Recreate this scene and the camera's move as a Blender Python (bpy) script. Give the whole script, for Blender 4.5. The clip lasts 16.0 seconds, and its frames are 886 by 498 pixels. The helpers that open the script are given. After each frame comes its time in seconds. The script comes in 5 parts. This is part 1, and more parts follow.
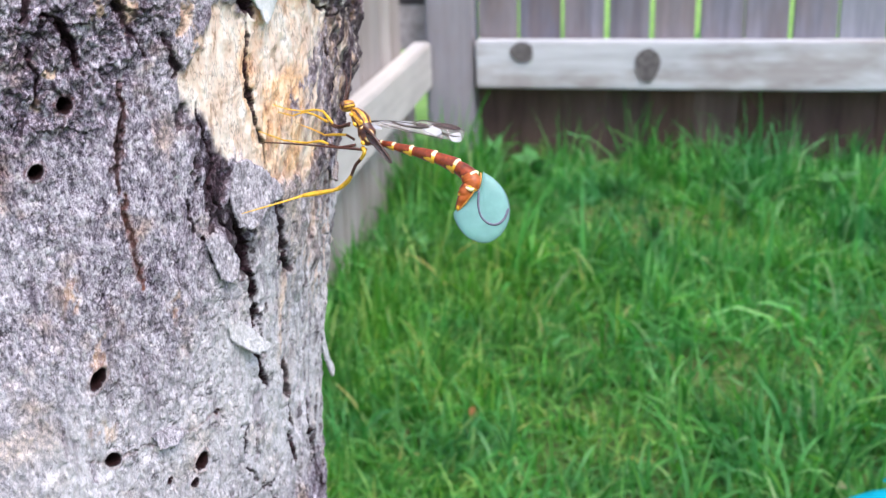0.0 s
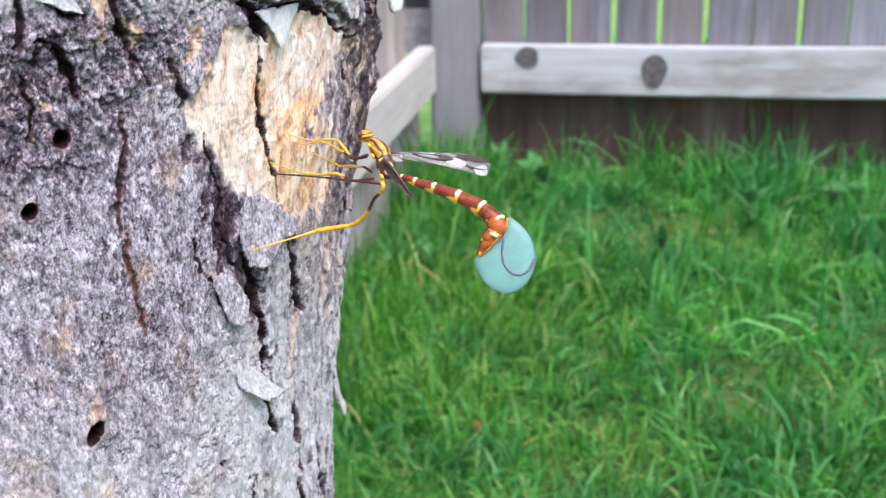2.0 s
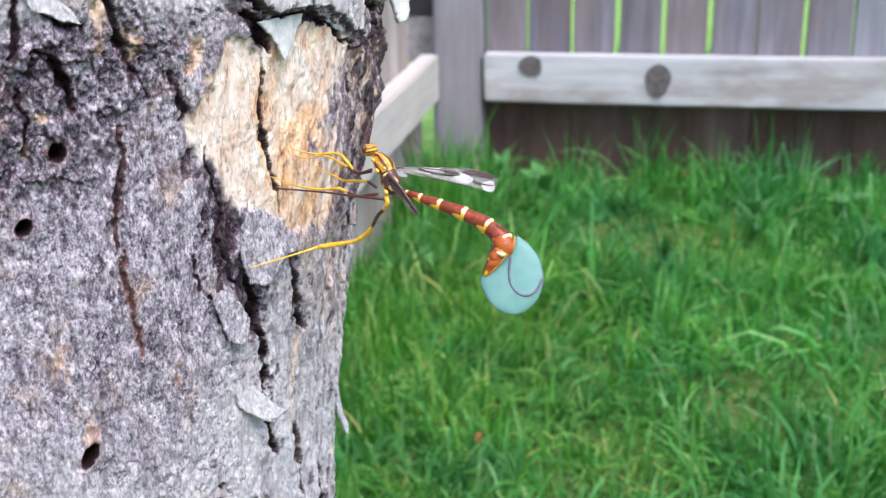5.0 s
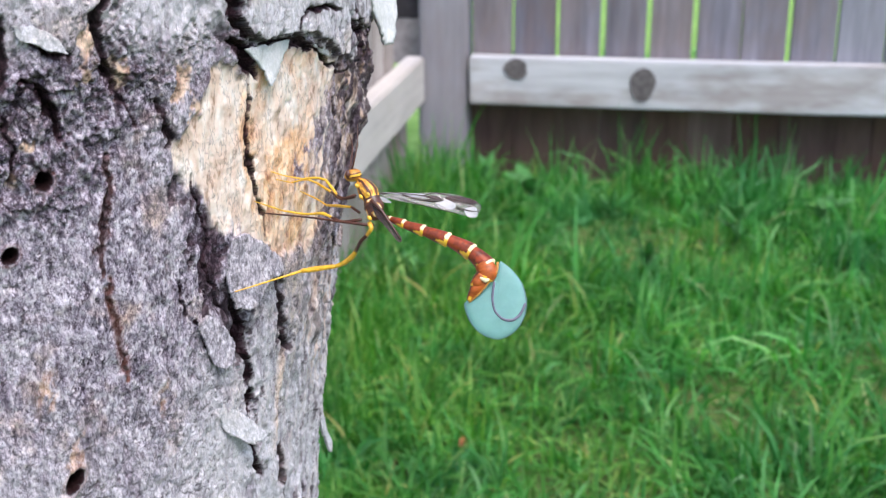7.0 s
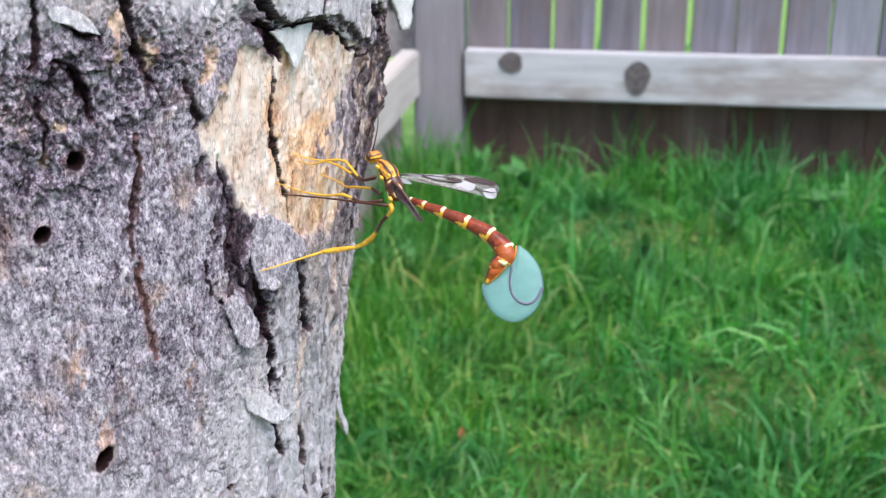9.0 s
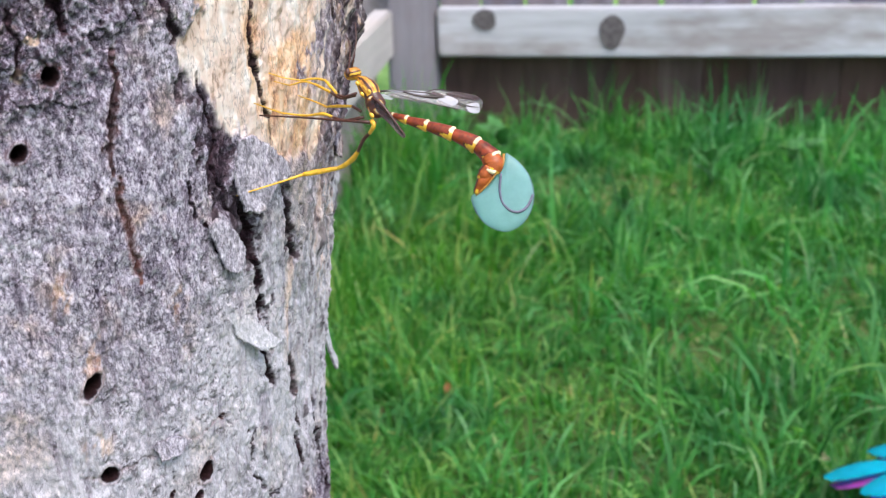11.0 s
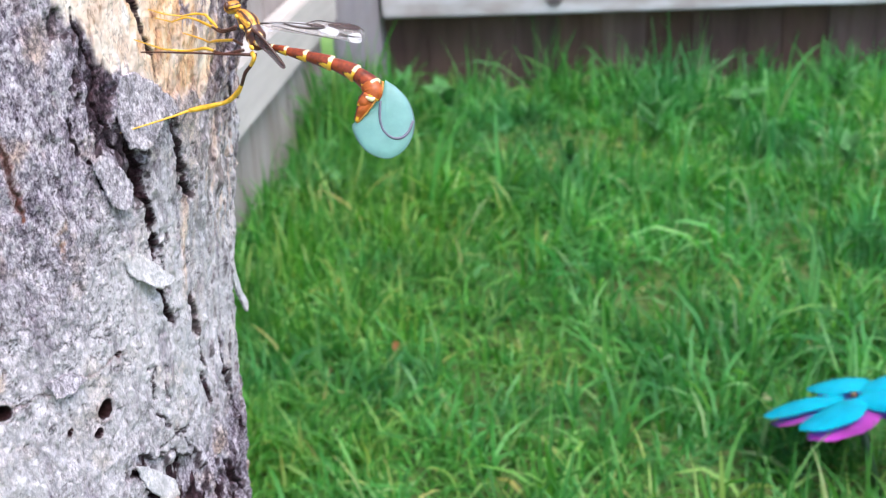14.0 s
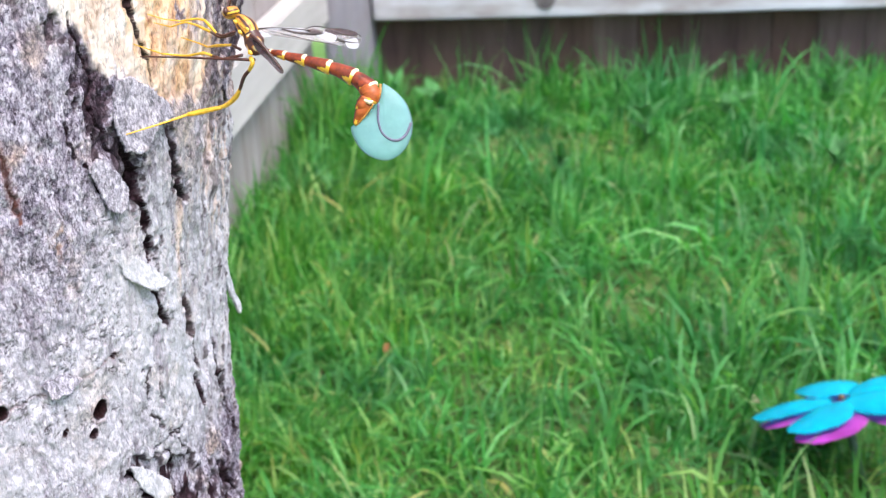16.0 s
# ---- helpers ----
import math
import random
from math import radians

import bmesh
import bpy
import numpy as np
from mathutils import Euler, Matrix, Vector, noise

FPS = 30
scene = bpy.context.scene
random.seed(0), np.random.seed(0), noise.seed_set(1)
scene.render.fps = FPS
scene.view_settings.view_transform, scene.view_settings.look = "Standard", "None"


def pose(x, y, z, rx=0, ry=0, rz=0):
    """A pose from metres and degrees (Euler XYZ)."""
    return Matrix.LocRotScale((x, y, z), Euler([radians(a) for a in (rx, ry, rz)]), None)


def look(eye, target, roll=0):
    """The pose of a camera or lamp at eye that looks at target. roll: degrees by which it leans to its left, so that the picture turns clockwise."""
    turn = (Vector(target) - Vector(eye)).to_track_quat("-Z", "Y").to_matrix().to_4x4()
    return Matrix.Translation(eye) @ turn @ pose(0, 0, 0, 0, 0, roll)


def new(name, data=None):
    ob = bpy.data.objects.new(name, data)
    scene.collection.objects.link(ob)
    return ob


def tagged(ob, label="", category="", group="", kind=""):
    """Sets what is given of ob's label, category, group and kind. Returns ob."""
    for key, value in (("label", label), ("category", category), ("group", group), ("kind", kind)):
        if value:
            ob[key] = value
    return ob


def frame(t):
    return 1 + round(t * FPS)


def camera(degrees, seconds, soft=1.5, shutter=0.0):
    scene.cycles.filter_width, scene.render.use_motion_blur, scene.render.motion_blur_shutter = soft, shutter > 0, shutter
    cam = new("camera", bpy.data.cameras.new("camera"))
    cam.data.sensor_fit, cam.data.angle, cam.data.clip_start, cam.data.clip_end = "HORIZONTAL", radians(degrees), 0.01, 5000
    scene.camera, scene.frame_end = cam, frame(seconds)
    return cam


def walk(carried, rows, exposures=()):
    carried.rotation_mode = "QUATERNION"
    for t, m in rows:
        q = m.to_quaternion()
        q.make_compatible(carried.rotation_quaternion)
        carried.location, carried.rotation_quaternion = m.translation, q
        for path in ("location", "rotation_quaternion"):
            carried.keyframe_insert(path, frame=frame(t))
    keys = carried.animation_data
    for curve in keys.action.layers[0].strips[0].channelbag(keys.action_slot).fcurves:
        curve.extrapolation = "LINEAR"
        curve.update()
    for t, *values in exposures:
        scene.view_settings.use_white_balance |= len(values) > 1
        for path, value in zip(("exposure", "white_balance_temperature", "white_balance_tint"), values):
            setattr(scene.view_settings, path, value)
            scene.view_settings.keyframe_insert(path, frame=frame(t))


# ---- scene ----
cam = camera(42.0, 16.0, soft=1.3)
cam.data.dof.use_dof, cam.data.dof.focus_distance, cam.data.dof.aperture_fstop = True, 0.30, 30.0
# seconds, eye x y z, tilt, heading, roll
PATH = [
    (0.0, 0.0157, -0.0348, 0.6160, 71.48, 10.85, -1.59),
    (0.5, 0.0048, -0.0230, 0.6212, 71.75, 11.34, -1.86),
    (1.0, 0.0019, -0.0136, 0.6180, 71.56, 11.14, -1.48),
    (1.5, 0.0048, -0.0085, 0.6172, 71.45, 10.95, -1.63),
    (2.0, 0.0038, -0.0098, 0.6194, 71.50, 10.81, -1.07),
    (2.5, -0.0013, -0.0144, 0.6190, 71.67, 10.82, -0.77),
    (3.0, 0.0021, -0.0097, 0.6187, 71.45, 11.43, -0.59),
    (3.5, 0.0121, -0.0055, 0.6174, 71.71, 11.39, -0.79),
    (4.0, 0.0147, -0.0049, 0.6229, 71.77, 11.14, -0.45),
    (4.2, 0.0071, -0.0032, 0.6178, 71.95, 11.12, -0.88),
    (6.5, -0.0016, -0.0003, 0.6246, 71.66, 10.21, -0.22),
    (7.0, 0.0006, -0.0007, 0.6269, 71.79, 10.05, -0.16),
    (7.5, -0.0050, -0.0042, 0.6318, 71.67, 9.84, -0.01),
    (8.0, -0.0093, -0.0077, 0.6276, 71.56, 9.76, 0.22),
    (8.2, -0.0067, -0.0095, 0.6251, 71.64, 9.93, 0.08),
    (10.3, -0.0076, -0.0012, 0.6236, 70.65, 8.47, -1.02),
    (10.5, -0.0092, -0.0025, 0.6187, 70.40, 8.43, -1.28),
    (11.0, -0.0101, -0.0058, 0.6095, 69.92, 8.49, -1.58),
    (11.5, -0.0046, -0.0077, 0.6104, 69.82, 8.02, -1.29),
    (12.0, -0.0065, -0.0094, 0.6135, 69.77, 7.24, -1.60),
    (12.5, -0.0007, -0.0111, 0.6005, 68.52, 6.91, -2.38),
    (13.0, 0.0018, -0.0155, 0.5957, 68.35, 6.64, -3.08),
    (13.5, 0.0038, -0.0157, 0.5942, 68.27, 6.53, -3.09),
    (14.0, 0.0098, -0.0103, 0.6002, 68.21, 6.51, -3.01),
    (14.5, 0.0184, -0.0129, 0.5990, 68.25, 6.17, -3.10),
    (15.0, 0.0147, -0.0144, 0.5963, 68.24, 5.90, -3.01),
    (15.5, 0.0147, -0.0157, 0.5980, 68.25, 5.86, -2.86),
    (16.0, 0.0098, -0.0139, 0.6020, 68.29, 6.00, -2.65),
]
walk(cam, [(t, pose(x, y, z, tilt, 0, head) @ pose(0, 0, 0, 0, 0, roll)) for t, x, y, z, tilt, head, roll in PATH],
     [(0, 1.26), (4.2, 1.26), (6.3, 1.14), (12.5, 1.10), (13.6, 1.18), (14.4, 1.46), (16.0, 1.50)])

# ---- world and light: bright overcast afternoon ----
world = bpy.data.worlds.new("sky")
scene.world = world
world.use_nodes = True
wn = world.node_tree.nodes
sky = wn.new("ShaderNodeTexSky")
sky.sky_type, sky.sun_disc = "NISHITA", False
sky.sun_elevation, sky.sun_rotation = radians(62.5), radians(130)
sky.air_density, sky.dust_density = 1.0, 2.0
world.node_tree.links.new(sky.outputs[0], wn["Background"].inputs[0])
wn["Background"].inputs[1].default_value = 0.15
sun = new("sun", bpy.data.lights.new("sun", "SUN"))
sun.data.energy, sun.data.angle, sun.data.color = 1.75, radians(45), (1.0, 0.98, 0.96)
sun.matrix_world = look((1.2, -1.0, 3.0), (0, 0, 0))


# ---- materials ----
def mat(name, rough=0.7, spec=0.3):
    m = bpy.data.materials.new(name)
    m.use_nodes = True
    b = m.node_tree.nodes["Principled BSDF"]
    b.inputs["Roughness"].default_value = rough
    b.inputs["Specular IOR Level"].default_value = spec
    return m, m.node_tree.nodes, m.node_tree.links, b


def ramp(nodes, stops):
    r = nodes.new("ShaderNodeValToRGB")
    while len(r.color_ramp.elements) < len(stops):
        r.color_ramp.elements.new(0.5)
    for e, (p, c) in zip(r.color_ramp.elements, stops):
        e.position, e.color = p, (*c, 1)
    return r


def tex(nodes, links, scale, detail=4, rough=0.6, stretch=(1, 1, 1), coord="Object", kind="ShaderNodeTexNoise"):
    c, mp, n = nodes.new("ShaderNodeTexCoord"), nodes.new("ShaderNodeMapping"), nodes.new(kind)
    mp.inputs["Scale"].default_value = stretch
    n.inputs["Scale"].default_value = scale
    if kind == "ShaderNodeTexNoise":
        n.inputs["Detail"].default_value, n.inputs["Roughness"].default_value = detail, rough
    links.new(c.outputs[coord], mp.inputs[0])
    links.new(mp.outputs[0], n.inputs["Vector"])
    return n.outputs[0]


def mix(nodes, links, fac, a, b, mode="MIX"):
    n = nodes.new("ShaderNodeMix")
    n.data_type, n.blend_type = "RGBA", mode
    for s, v in ((n.inputs[0], fac), (n.inputs[6], a), (n.inputs[7], b)):
        if isinstance(v, (int, float)):
            s.default_value = v
        elif isinstance(v, tuple):
            s.default_value = (*v, 1)
        else:
            links.new(v, s)
    return n.outputs[2]


def bump(nodes, links, b, height, strength, distance):
    n = nodes.new("ShaderNodeBump")
    n.inputs["Strength"].default_value, n.inputs["Distance"].default_value = strength, distance
    links.new(height, n.inputs["Height"])
    links.new(n.outputs[0], b.inputs["Normal"])


def bark_material(name="bark", pale=0.0):
    m, n, l, b = mat(name, 0.92, 0.15)

    def attr(name):
        a = n.new("ShaderNodeAttribute")
        a.attribute_name = name
        return a.outputs["Fac"]
    grain = tex(n, l, 1150, 5, 0.8, (1, 1, 0.62))
    mott = tex(n, l, 330, 5, 0.78, (1, 1, 0.7))
    blot = tex(n, l, 48, 4, 0.6)
    grey = ramp(n, [(0.40, (0.055, 0.042, 0.060)), (0.465, (0.225, 0.187, 0.236)), (0.52, (0.45, 0.39, 0.455)), (0.60, (0.78, 0.71, 0.775))])
    l.new(mix(n, l, 0.4, grain, mott), grey.inputs[0])
    warm = ramp(n, [(0.54, (0, 0, 0)), (0.66, (1, 1, 1))])
    l.new(blot, warm.inputs[0])
    wf = n.new("ShaderNodeMath")
    wf.operation = "MULTIPLY"
    l.new(warm.outputs[0], wf.inputs[0])
    wf.inputs[1].default_value = 0.8
    col = mix(n, l, wf.outputs[0], grey.outputs[0], mix(n, l, 1.0, grey.outputs[0], (1.0, 0.78, 0.56), "MULTIPLY"))
    fleck = ramp(n, [(0.365, (0.22, 0.17, 0.2)), (0.41, (1, 1, 1))])
    l.new(tex(n, l, 620, 3, 0.7, (1, 1, 0.55)), fleck.inputs[0])
    col = mix(n, l, 0.8, col, fleck.outputs[0], "MULTIPLY")
    streak = ramp(n, [(0.36, (0.36, 0.30, 0.36)), (0.46, (1, 1, 1))])
    l.new(tex(n, l, 150, 5, 0.7, (1, 1, 0.2)), streak.inputs[0])
    col = mix(n, l, 0.75, col, streak.outputs[0], "MULTIPLY")
    def squiggle(scale, stretch, width):
        away = n.new("ShaderNodeMath")
        away.operation = "SUBTRACT"
        l.new(tex(n, l, scale, 3, 0.6, stretch), away.inputs[0])
        away.inputs[1].default_value = 0.5
        size = n.new("ShaderNodeMath")
        size.operation = "ABSOLUTE"
        l.new(away.outputs[0], size.inputs[0])
        line = ramp(n, [(0.0, (0.16, 0.11, 0.15)), (width, (1, 1, 1))])
        l.new(size.outputs[0], line.inputs[0])
        return line.outputs[0]
    worn = ramp(n, [(0.40, (0.1, 0.1, 0.1)), (0.56, (1, 1, 1))])
    l.new(tex(n, l, 70, 3), worn.inputs[0])
    col = mix(n, l, worn.outputs[0], col, mix(n, l, 0.75, col, squiggle(360, (1, 1, 0.5), 0.022), "MULTIPLY"))
    dark = ramp(n, [(0.38, (0.036, 0.020, 0.034)), (0.49, (0.122, 0.088, 0.128)), (0.6, (0.58, 0.50, 0.60))])
    l.new(mix(n, l, 0.5, grain, mott), dark.inputs[0])
    col = mix(n, l, attr("old"), col, dark.outputs[0])
    col = mix(n, l, attr("bleach"), col, mix(n, l, 0.58, col, mix(n, l, 0.5, mix(n, l, 0.7, (0.74, 0.70, 0.73), fleck.outputs[0], "MULTIPLY"), mix(n, l, 1.0, (0.74, 0.70, 0.73), streak.outputs[0], "MULTIPLY"))))
    fibre = tex(n, l, 230, 5, 0.65, (1, 1, 0.4))
    cream = ramp(n, [(0.33, (0.36, 0.22, 0.15)), (0.41, (0.78, 0.57, 0.47)), (0.52, (0.86, 0.69, 0.60)), (0.66, (0.91, 0.81, 0.76))])
    l.new(fibre, cream.inputs[0])
    tan = ramp(n, [(0.37, (0.17, 0.06, 0.035)), (0.43, (0.52, 0.26, 0.16)), (0.51, (0.89, 0.54, 0.32)), (0.63, (0.95, 0.74, 0.56))])
    l.new(mix(n, l, 0.4, fibre, mott), tan.inputs[0])
    wood = mix(n, l, attr("tan"), cream.outputs[0], tan.outputs[0])
    wood = mix(n, l, 0.45, wood, squiggle(250, (1, 1, 0.3), 0.02), "MULTIPLY")
    col = mix(n, l, attr("bare"), col, wood)
    # dark inner bark, taken to near-black to paint in the cracks' shade
    inner_shade = ramp(n, [(0.38, (0.009, 0.004, 0.006)), (0.5, (0.026, 0.011, 0.016)), (0.64, (0.085, 0.044, 0.058))])
    l.new(mott, inner_shade.inputs[0])
    col = mix(n, l, attr("crack"), col, inner_shade.outputs[0])
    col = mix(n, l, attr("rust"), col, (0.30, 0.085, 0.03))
    # shade inside the borer holes, painted as near-black
    col = mix(n, l, attr("hole_shade"), col, (0.018, 0.006, 0.006))
    col = mix(n, l, pale, col, (0.80, 0.79, 0.79))
    l.new(col, b.inputs["Base Color"])
    bump(n, l, b, mix(n, l, 0.4, grain, mott), 0.8, 0.0016)
    return m


def wood_material(name, low, mid, high, stretch, brown=0.35):
    m, n, l, b = mat(name, 0.85, 0.2)
    grain = tex(n, l, 60, 6, 0.7, stretch)
    blot = tex(n, l, 7, 4, 0.65, tuple(0.35 + 0.65 * s for s in stretch))
    info = n.new("ShaderNodeObjectInfo")
    r = ramp(n, [(0.25, low), (0.5, mid), (0.78, high)])
    l.new(mix(n, l, 0.42, grain, blot), r.inputs[0])
    tone = ramp(n, [(0.0, (0.66, 0.66, 0.74)), (0.3, (1.08, 1.08, 1.14)), (0.55, (0.82, 0.80, 0.82)), (0.8, (0.80, 0.70, 0.66)), (1.0, (1.06, 1.0, 0.98))])
    l.new(info.outputs["Random"], tone.inputs[0])
    col = mix(n, l, 1.0, r.outputs[0], tone.outputs[0], "MULTIPLY")
    st = ramp(n, [(0.46, (0, 0, 0)), (0.60, (brown, brown, brown))])
    l.new(tex(n, l, 9, 4, 0.65, tuple(0.3 + 0.7 * s for s in stretch)), st.inputs[0])
    col = mix(n, l, st.outputs[0], col, (0.20, 0.13, 0.10))
    l.new(col, b.inputs["Base Color"])
    bump(n, l, b, grain, 0.4, 0.002)
    return m


def plain(name, colour, rough=0.5, spec=0.4, vary=0.25, scale=400):
    m, n, l, b = mat(name, rough, spec)
    r = ramp(n, [(0.3, tuple(c * (1 - vary) for c in colour)), (0.7, tuple(min(1, c * (1 + vary)) for c in colour))])
    l.new(tex(n, l, scale, 3), r.inputs[0])
    l.new(r.outputs[0], b.inputs["Base Color"])
    return m


def grass_material():
    m, n, l, b = mat("grass_blade", 0.55, 0.35)
    geo = n.new("ShaderNodeNewGeometry")
    r = ramp(n, [(0.0, (0.040, 0.18, 0.040)), (0.35, (0.065, 0.25, 0.055)), (0.66, (0.11, 0.33, 0.085)), (0.86, (0.20, 0.42, 0.15)),
                 (0.965, (0.28, 0.44, 0.18)), (1.0, (0.36, 0.37, 0.18))])
    l.new(geo.outputs["Random Per Island"], r.inputs[0])
    patch = ramp(n, [(0.36, (0.62, 0.80, 0.90)), (0.5, (1.0, 1.02, 0.95)), (0.66, (1.25, 1.14, 0.95))])
    l.new(tex(n, l, 4.2, 4), patch.inputs[0])
    col = mix(n, l, 1.0, r.outputs[0], patch.outputs[0], "MULTIPLY")
    hue, glow = n.new("ShaderNodeAttribute"), n.new("ShaderNodeAttribute")
    hue.attribute_name, glow.attribute_name = "hue", "glow"
    kind = ramp(n, [(0.1, (1.4, 1.05, 0.85)), (0.45, (1.0, 1.0, 0.9)), (0.75, (0.85, 1.0, 1.05)), (1.0, (0.88, 1.06, 1.2))])
    l.new(hue.outputs["Fac"], kind.inputs[0])
    col = mix(n, l, 1.0, col, kind.outputs[0], "MULTIPLY")
    # tuft brightness, including light painted in beside the trunk
    lightness = ramp(n, [(0.0, (0.5, 0.55, 0.5)), (0.5, (1.0, 1.0, 1.0)), (1.0, (1.32, 1.27, 1.25))])
    l.new(glow.outputs["Fac"], lightness.inputs[0])
    col = mix(n, l, 1.0, col, lightness.outputs[0], "MULTIPLY")
    l.new(col, b.inputs["Base Color"])
    tr = n.new("ShaderNodeBsdfTranslucent")
    l.new(mix(n, l, 1.0, col, (1.0, 1.25, 0.5), "MULTIPLY"), tr.inputs[0])
    ms = n.new("ShaderNodeMixShader")
    ms.inputs[0].default_value = 0.48
    l.new(b.outputs[0], ms.inputs[1])
    l.new(tr.outputs[0], ms.inputs[2])
    l.new(ms.outputs[0], n["Material Output"].inputs[0])
    return m


def soil_material():
    m, n, l, b = mat("lawn_soil", 0.95, 0.1)
    r = ramp(n, [(0.3, (0.035, 0.07, 0.02)), (0.5, (0.085, 0.135, 0.04)), (0.66, (0.16, 0.19, 0.075)), (0.85, (0.25, 0.23, 0.12))])
    l.new(tex(n, l, 40, 6, 0.7), r.inputs[0])
    clump = tex(n, l, 14, 6, 0.75)
    lawn = ramp(n, [(0.3, (0.035, 0.11, 0.025)), (0.55, (0.07, 0.19, 0.04)), (0.8, (0.13, 0.26, 0.07))])
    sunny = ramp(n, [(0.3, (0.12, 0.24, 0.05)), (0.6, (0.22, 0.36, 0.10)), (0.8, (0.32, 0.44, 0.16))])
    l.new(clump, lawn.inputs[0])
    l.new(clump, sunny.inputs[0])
    c = n.new("ShaderNodeTexCoord")
    away = n.new("ShaderNodeVectorMath")
    away.operation = "DISTANCE"
    l.new(c.outputs["Object"], away.inputs[0])
    away.inputs[1].default_value = (0.4, 1.3, 0)
    rim = n.new("ShaderNodeMapRange")
    rim.inputs["From Min"].default_value, rim.inputs["From Max"].default_value = 0.85, 1.6
    l.new(away.outputs["Value"], rim.inputs[0])
    col = mix(n, l, rim.outputs[0], r.outputs[0], lawn.outputs[0])
    # the neighbouring lawn behind the back fence is paler: sunlight painted into its colour
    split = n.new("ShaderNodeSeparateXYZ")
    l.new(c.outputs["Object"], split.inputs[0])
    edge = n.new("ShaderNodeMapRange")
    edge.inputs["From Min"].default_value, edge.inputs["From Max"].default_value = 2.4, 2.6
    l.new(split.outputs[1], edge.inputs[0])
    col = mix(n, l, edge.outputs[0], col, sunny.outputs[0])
    # brown ground round the trunk's foot, mostly unseen, added to cut green bounce
    foot = n.new("ShaderNodeVectorMath")
    foot.operation = "DISTANCE"
    l.new(c.outputs["Object"], foot.inputs[0])
    foot.inputs[1].default_value = (-0.24, 0.1, 0)
    bare = n.new("ShaderNodeMapRange")
    bare.inputs["From Min"].default_value, bare.inputs["From Max"].default_value = 0.75, 0.5
    l.new(foot.outputs["Value"], bare.inputs[0])
    unseen_earth = ramp(n, [(0.3, (0.07, 0.05, 0.04)), (0.55, (0.14, 0.105, 0.085)), (0.8, (0.24, 0.19, 0.15))])
    l.new(tex(n, l, 40, 6, 0.7), unseen_earth.inputs[0])
    l.new(mix(n, l, bare.outputs[0], col, unseen_earth.outputs[0]), b.inputs["Base Color"])
    bump(n, l, b, tex(n, l, 60, 6, 0.7), 0.6, 0.01)
    return m


BARK = bark_material()
PALE_BARK = bark_material("pale_bark", 0.42)
WHITE_BARK = bark_material("whitened_bark", 0.72)
FLAKE_BARK = bark_material("flake_bark", 0.12)
PICKET = wood_material("weathered_picket", (0.085, 0.08, 0.10), (0.205, 0.195, 0.225), (0.36, 0.35, 0.40), (1, 1, 0.06))
PALE_PICKET = wood_material("silvered_picket", (0.12, 0.12, 0.145), (0.27, 0.27, 0.31), (0.45, 0.45, 0.51), (1, 1, 0.06), 0.15)
RAIL = wood_material("weathered_rail", (0.32, 0.315, 0.325), (0.51, 0.505, 0.515), (0.71, 0.705, 0.72), (0.05, 1, 1), 0.5)
# paler than the back pickets: the side's stronger light is in the colour
SIDE_PICKET = wood_material("weathered_lit_picket", (0.26, 0.245, 0.24), (0.42, 0.40, 0.40), (0.58, 0.56, 0.56), (1, 1, 0.06), 0.2)
SIDE_RAIL = wood_material("weathered_side_rail", (0.36, 0.36, 0.37), (0.52, 0.52, 0.53), (0.68, 0.68, 0.68), (1, 0.05, 1), 0.08)
POST = wood_material("weathered_post", (0.20, 0.19, 0.21), (0.33, 0.315, 0.35), (0.45, 0.43, 0.47), (1, 1, 0.07), 0.25)
# brown, darkened further for the shade under the back rail
FOOT = wood_material("shaded_foot_board", (0.06, 0.036, 0.034), (0.13, 0.082, 0.074), (0.24, 0.16, 0.145), (1, 1, 0.08), 0.2)
SIDE_FOOT = wood_material("brown_side_board", (0.19, 0.17, 0.155), (0.31, 0.28, 0.26), (0.45, 0.42, 0.40), (1, 1, 0.08), 0.3)
KNOT = plain("wood_knot", (0.13, 0.115, 0.12), 0.8, 0.2, 0.4, 120)
GRASS = grass_material()
SOIL = soil_material()


# ---- building helpers ----
def link_mesh(name, verts, faces, material, parent=None, label="", smooth=True, attrs=None):
    me = bpy.data.meshes.new(name)
    verts = np.asarray(verts, dtype=np.float32)
    if isinstance(faces, np.ndarray):
        k = faces.shape[1]
        me.vertices.add(len(verts))
        me.vertices.foreach_set("co", verts.ravel())
        me.loops.add(faces.size)
        me.loops.foreach_set("vertex_index", faces.ravel().astype(np.int32))
        me.polygons.add(len(faces))
        me.polygons.foreach_set("loop_start", np.arange(len(faces), dtype=np.int32) * k)
        me.polygons.foreach_set("loop_total", np.full(len(faces), k, dtype=np.int32))
        me.update(calc_edges=True)
    else:
        me.from_pydata([tuple(map(float, v)) for v in verts], [], faces)
    me.polygons.foreach_set("use_smooth", [smooth] * len(me.polygons))
    for key, val in (attrs or {}).items():
        me.attributes.new(key, "FLOAT", "POINT").data.foreach_set("value", np.asarray(val, dtype=np.float32).ravel())
    me.materials.append(material)
    me.validate()
    ob = new(name, me)
    if parent:
        ob.parent = parent
    if label:
        tagged(ob, label)
    return ob


def part(name, bm, material, parent=None, label="", smooth=True):
    me = bpy.data.meshes.new(name)
    bm.to_mesh(me)
    bm.free()
    me.polygons.foreach_set("use_smooth", [smooth] * len(me.polygons))
    me.materials.append(material)
    ob = new(name, me)
    if parent:
        ob.parent = parent
    if label:
        tagged(ob, label)
    return ob


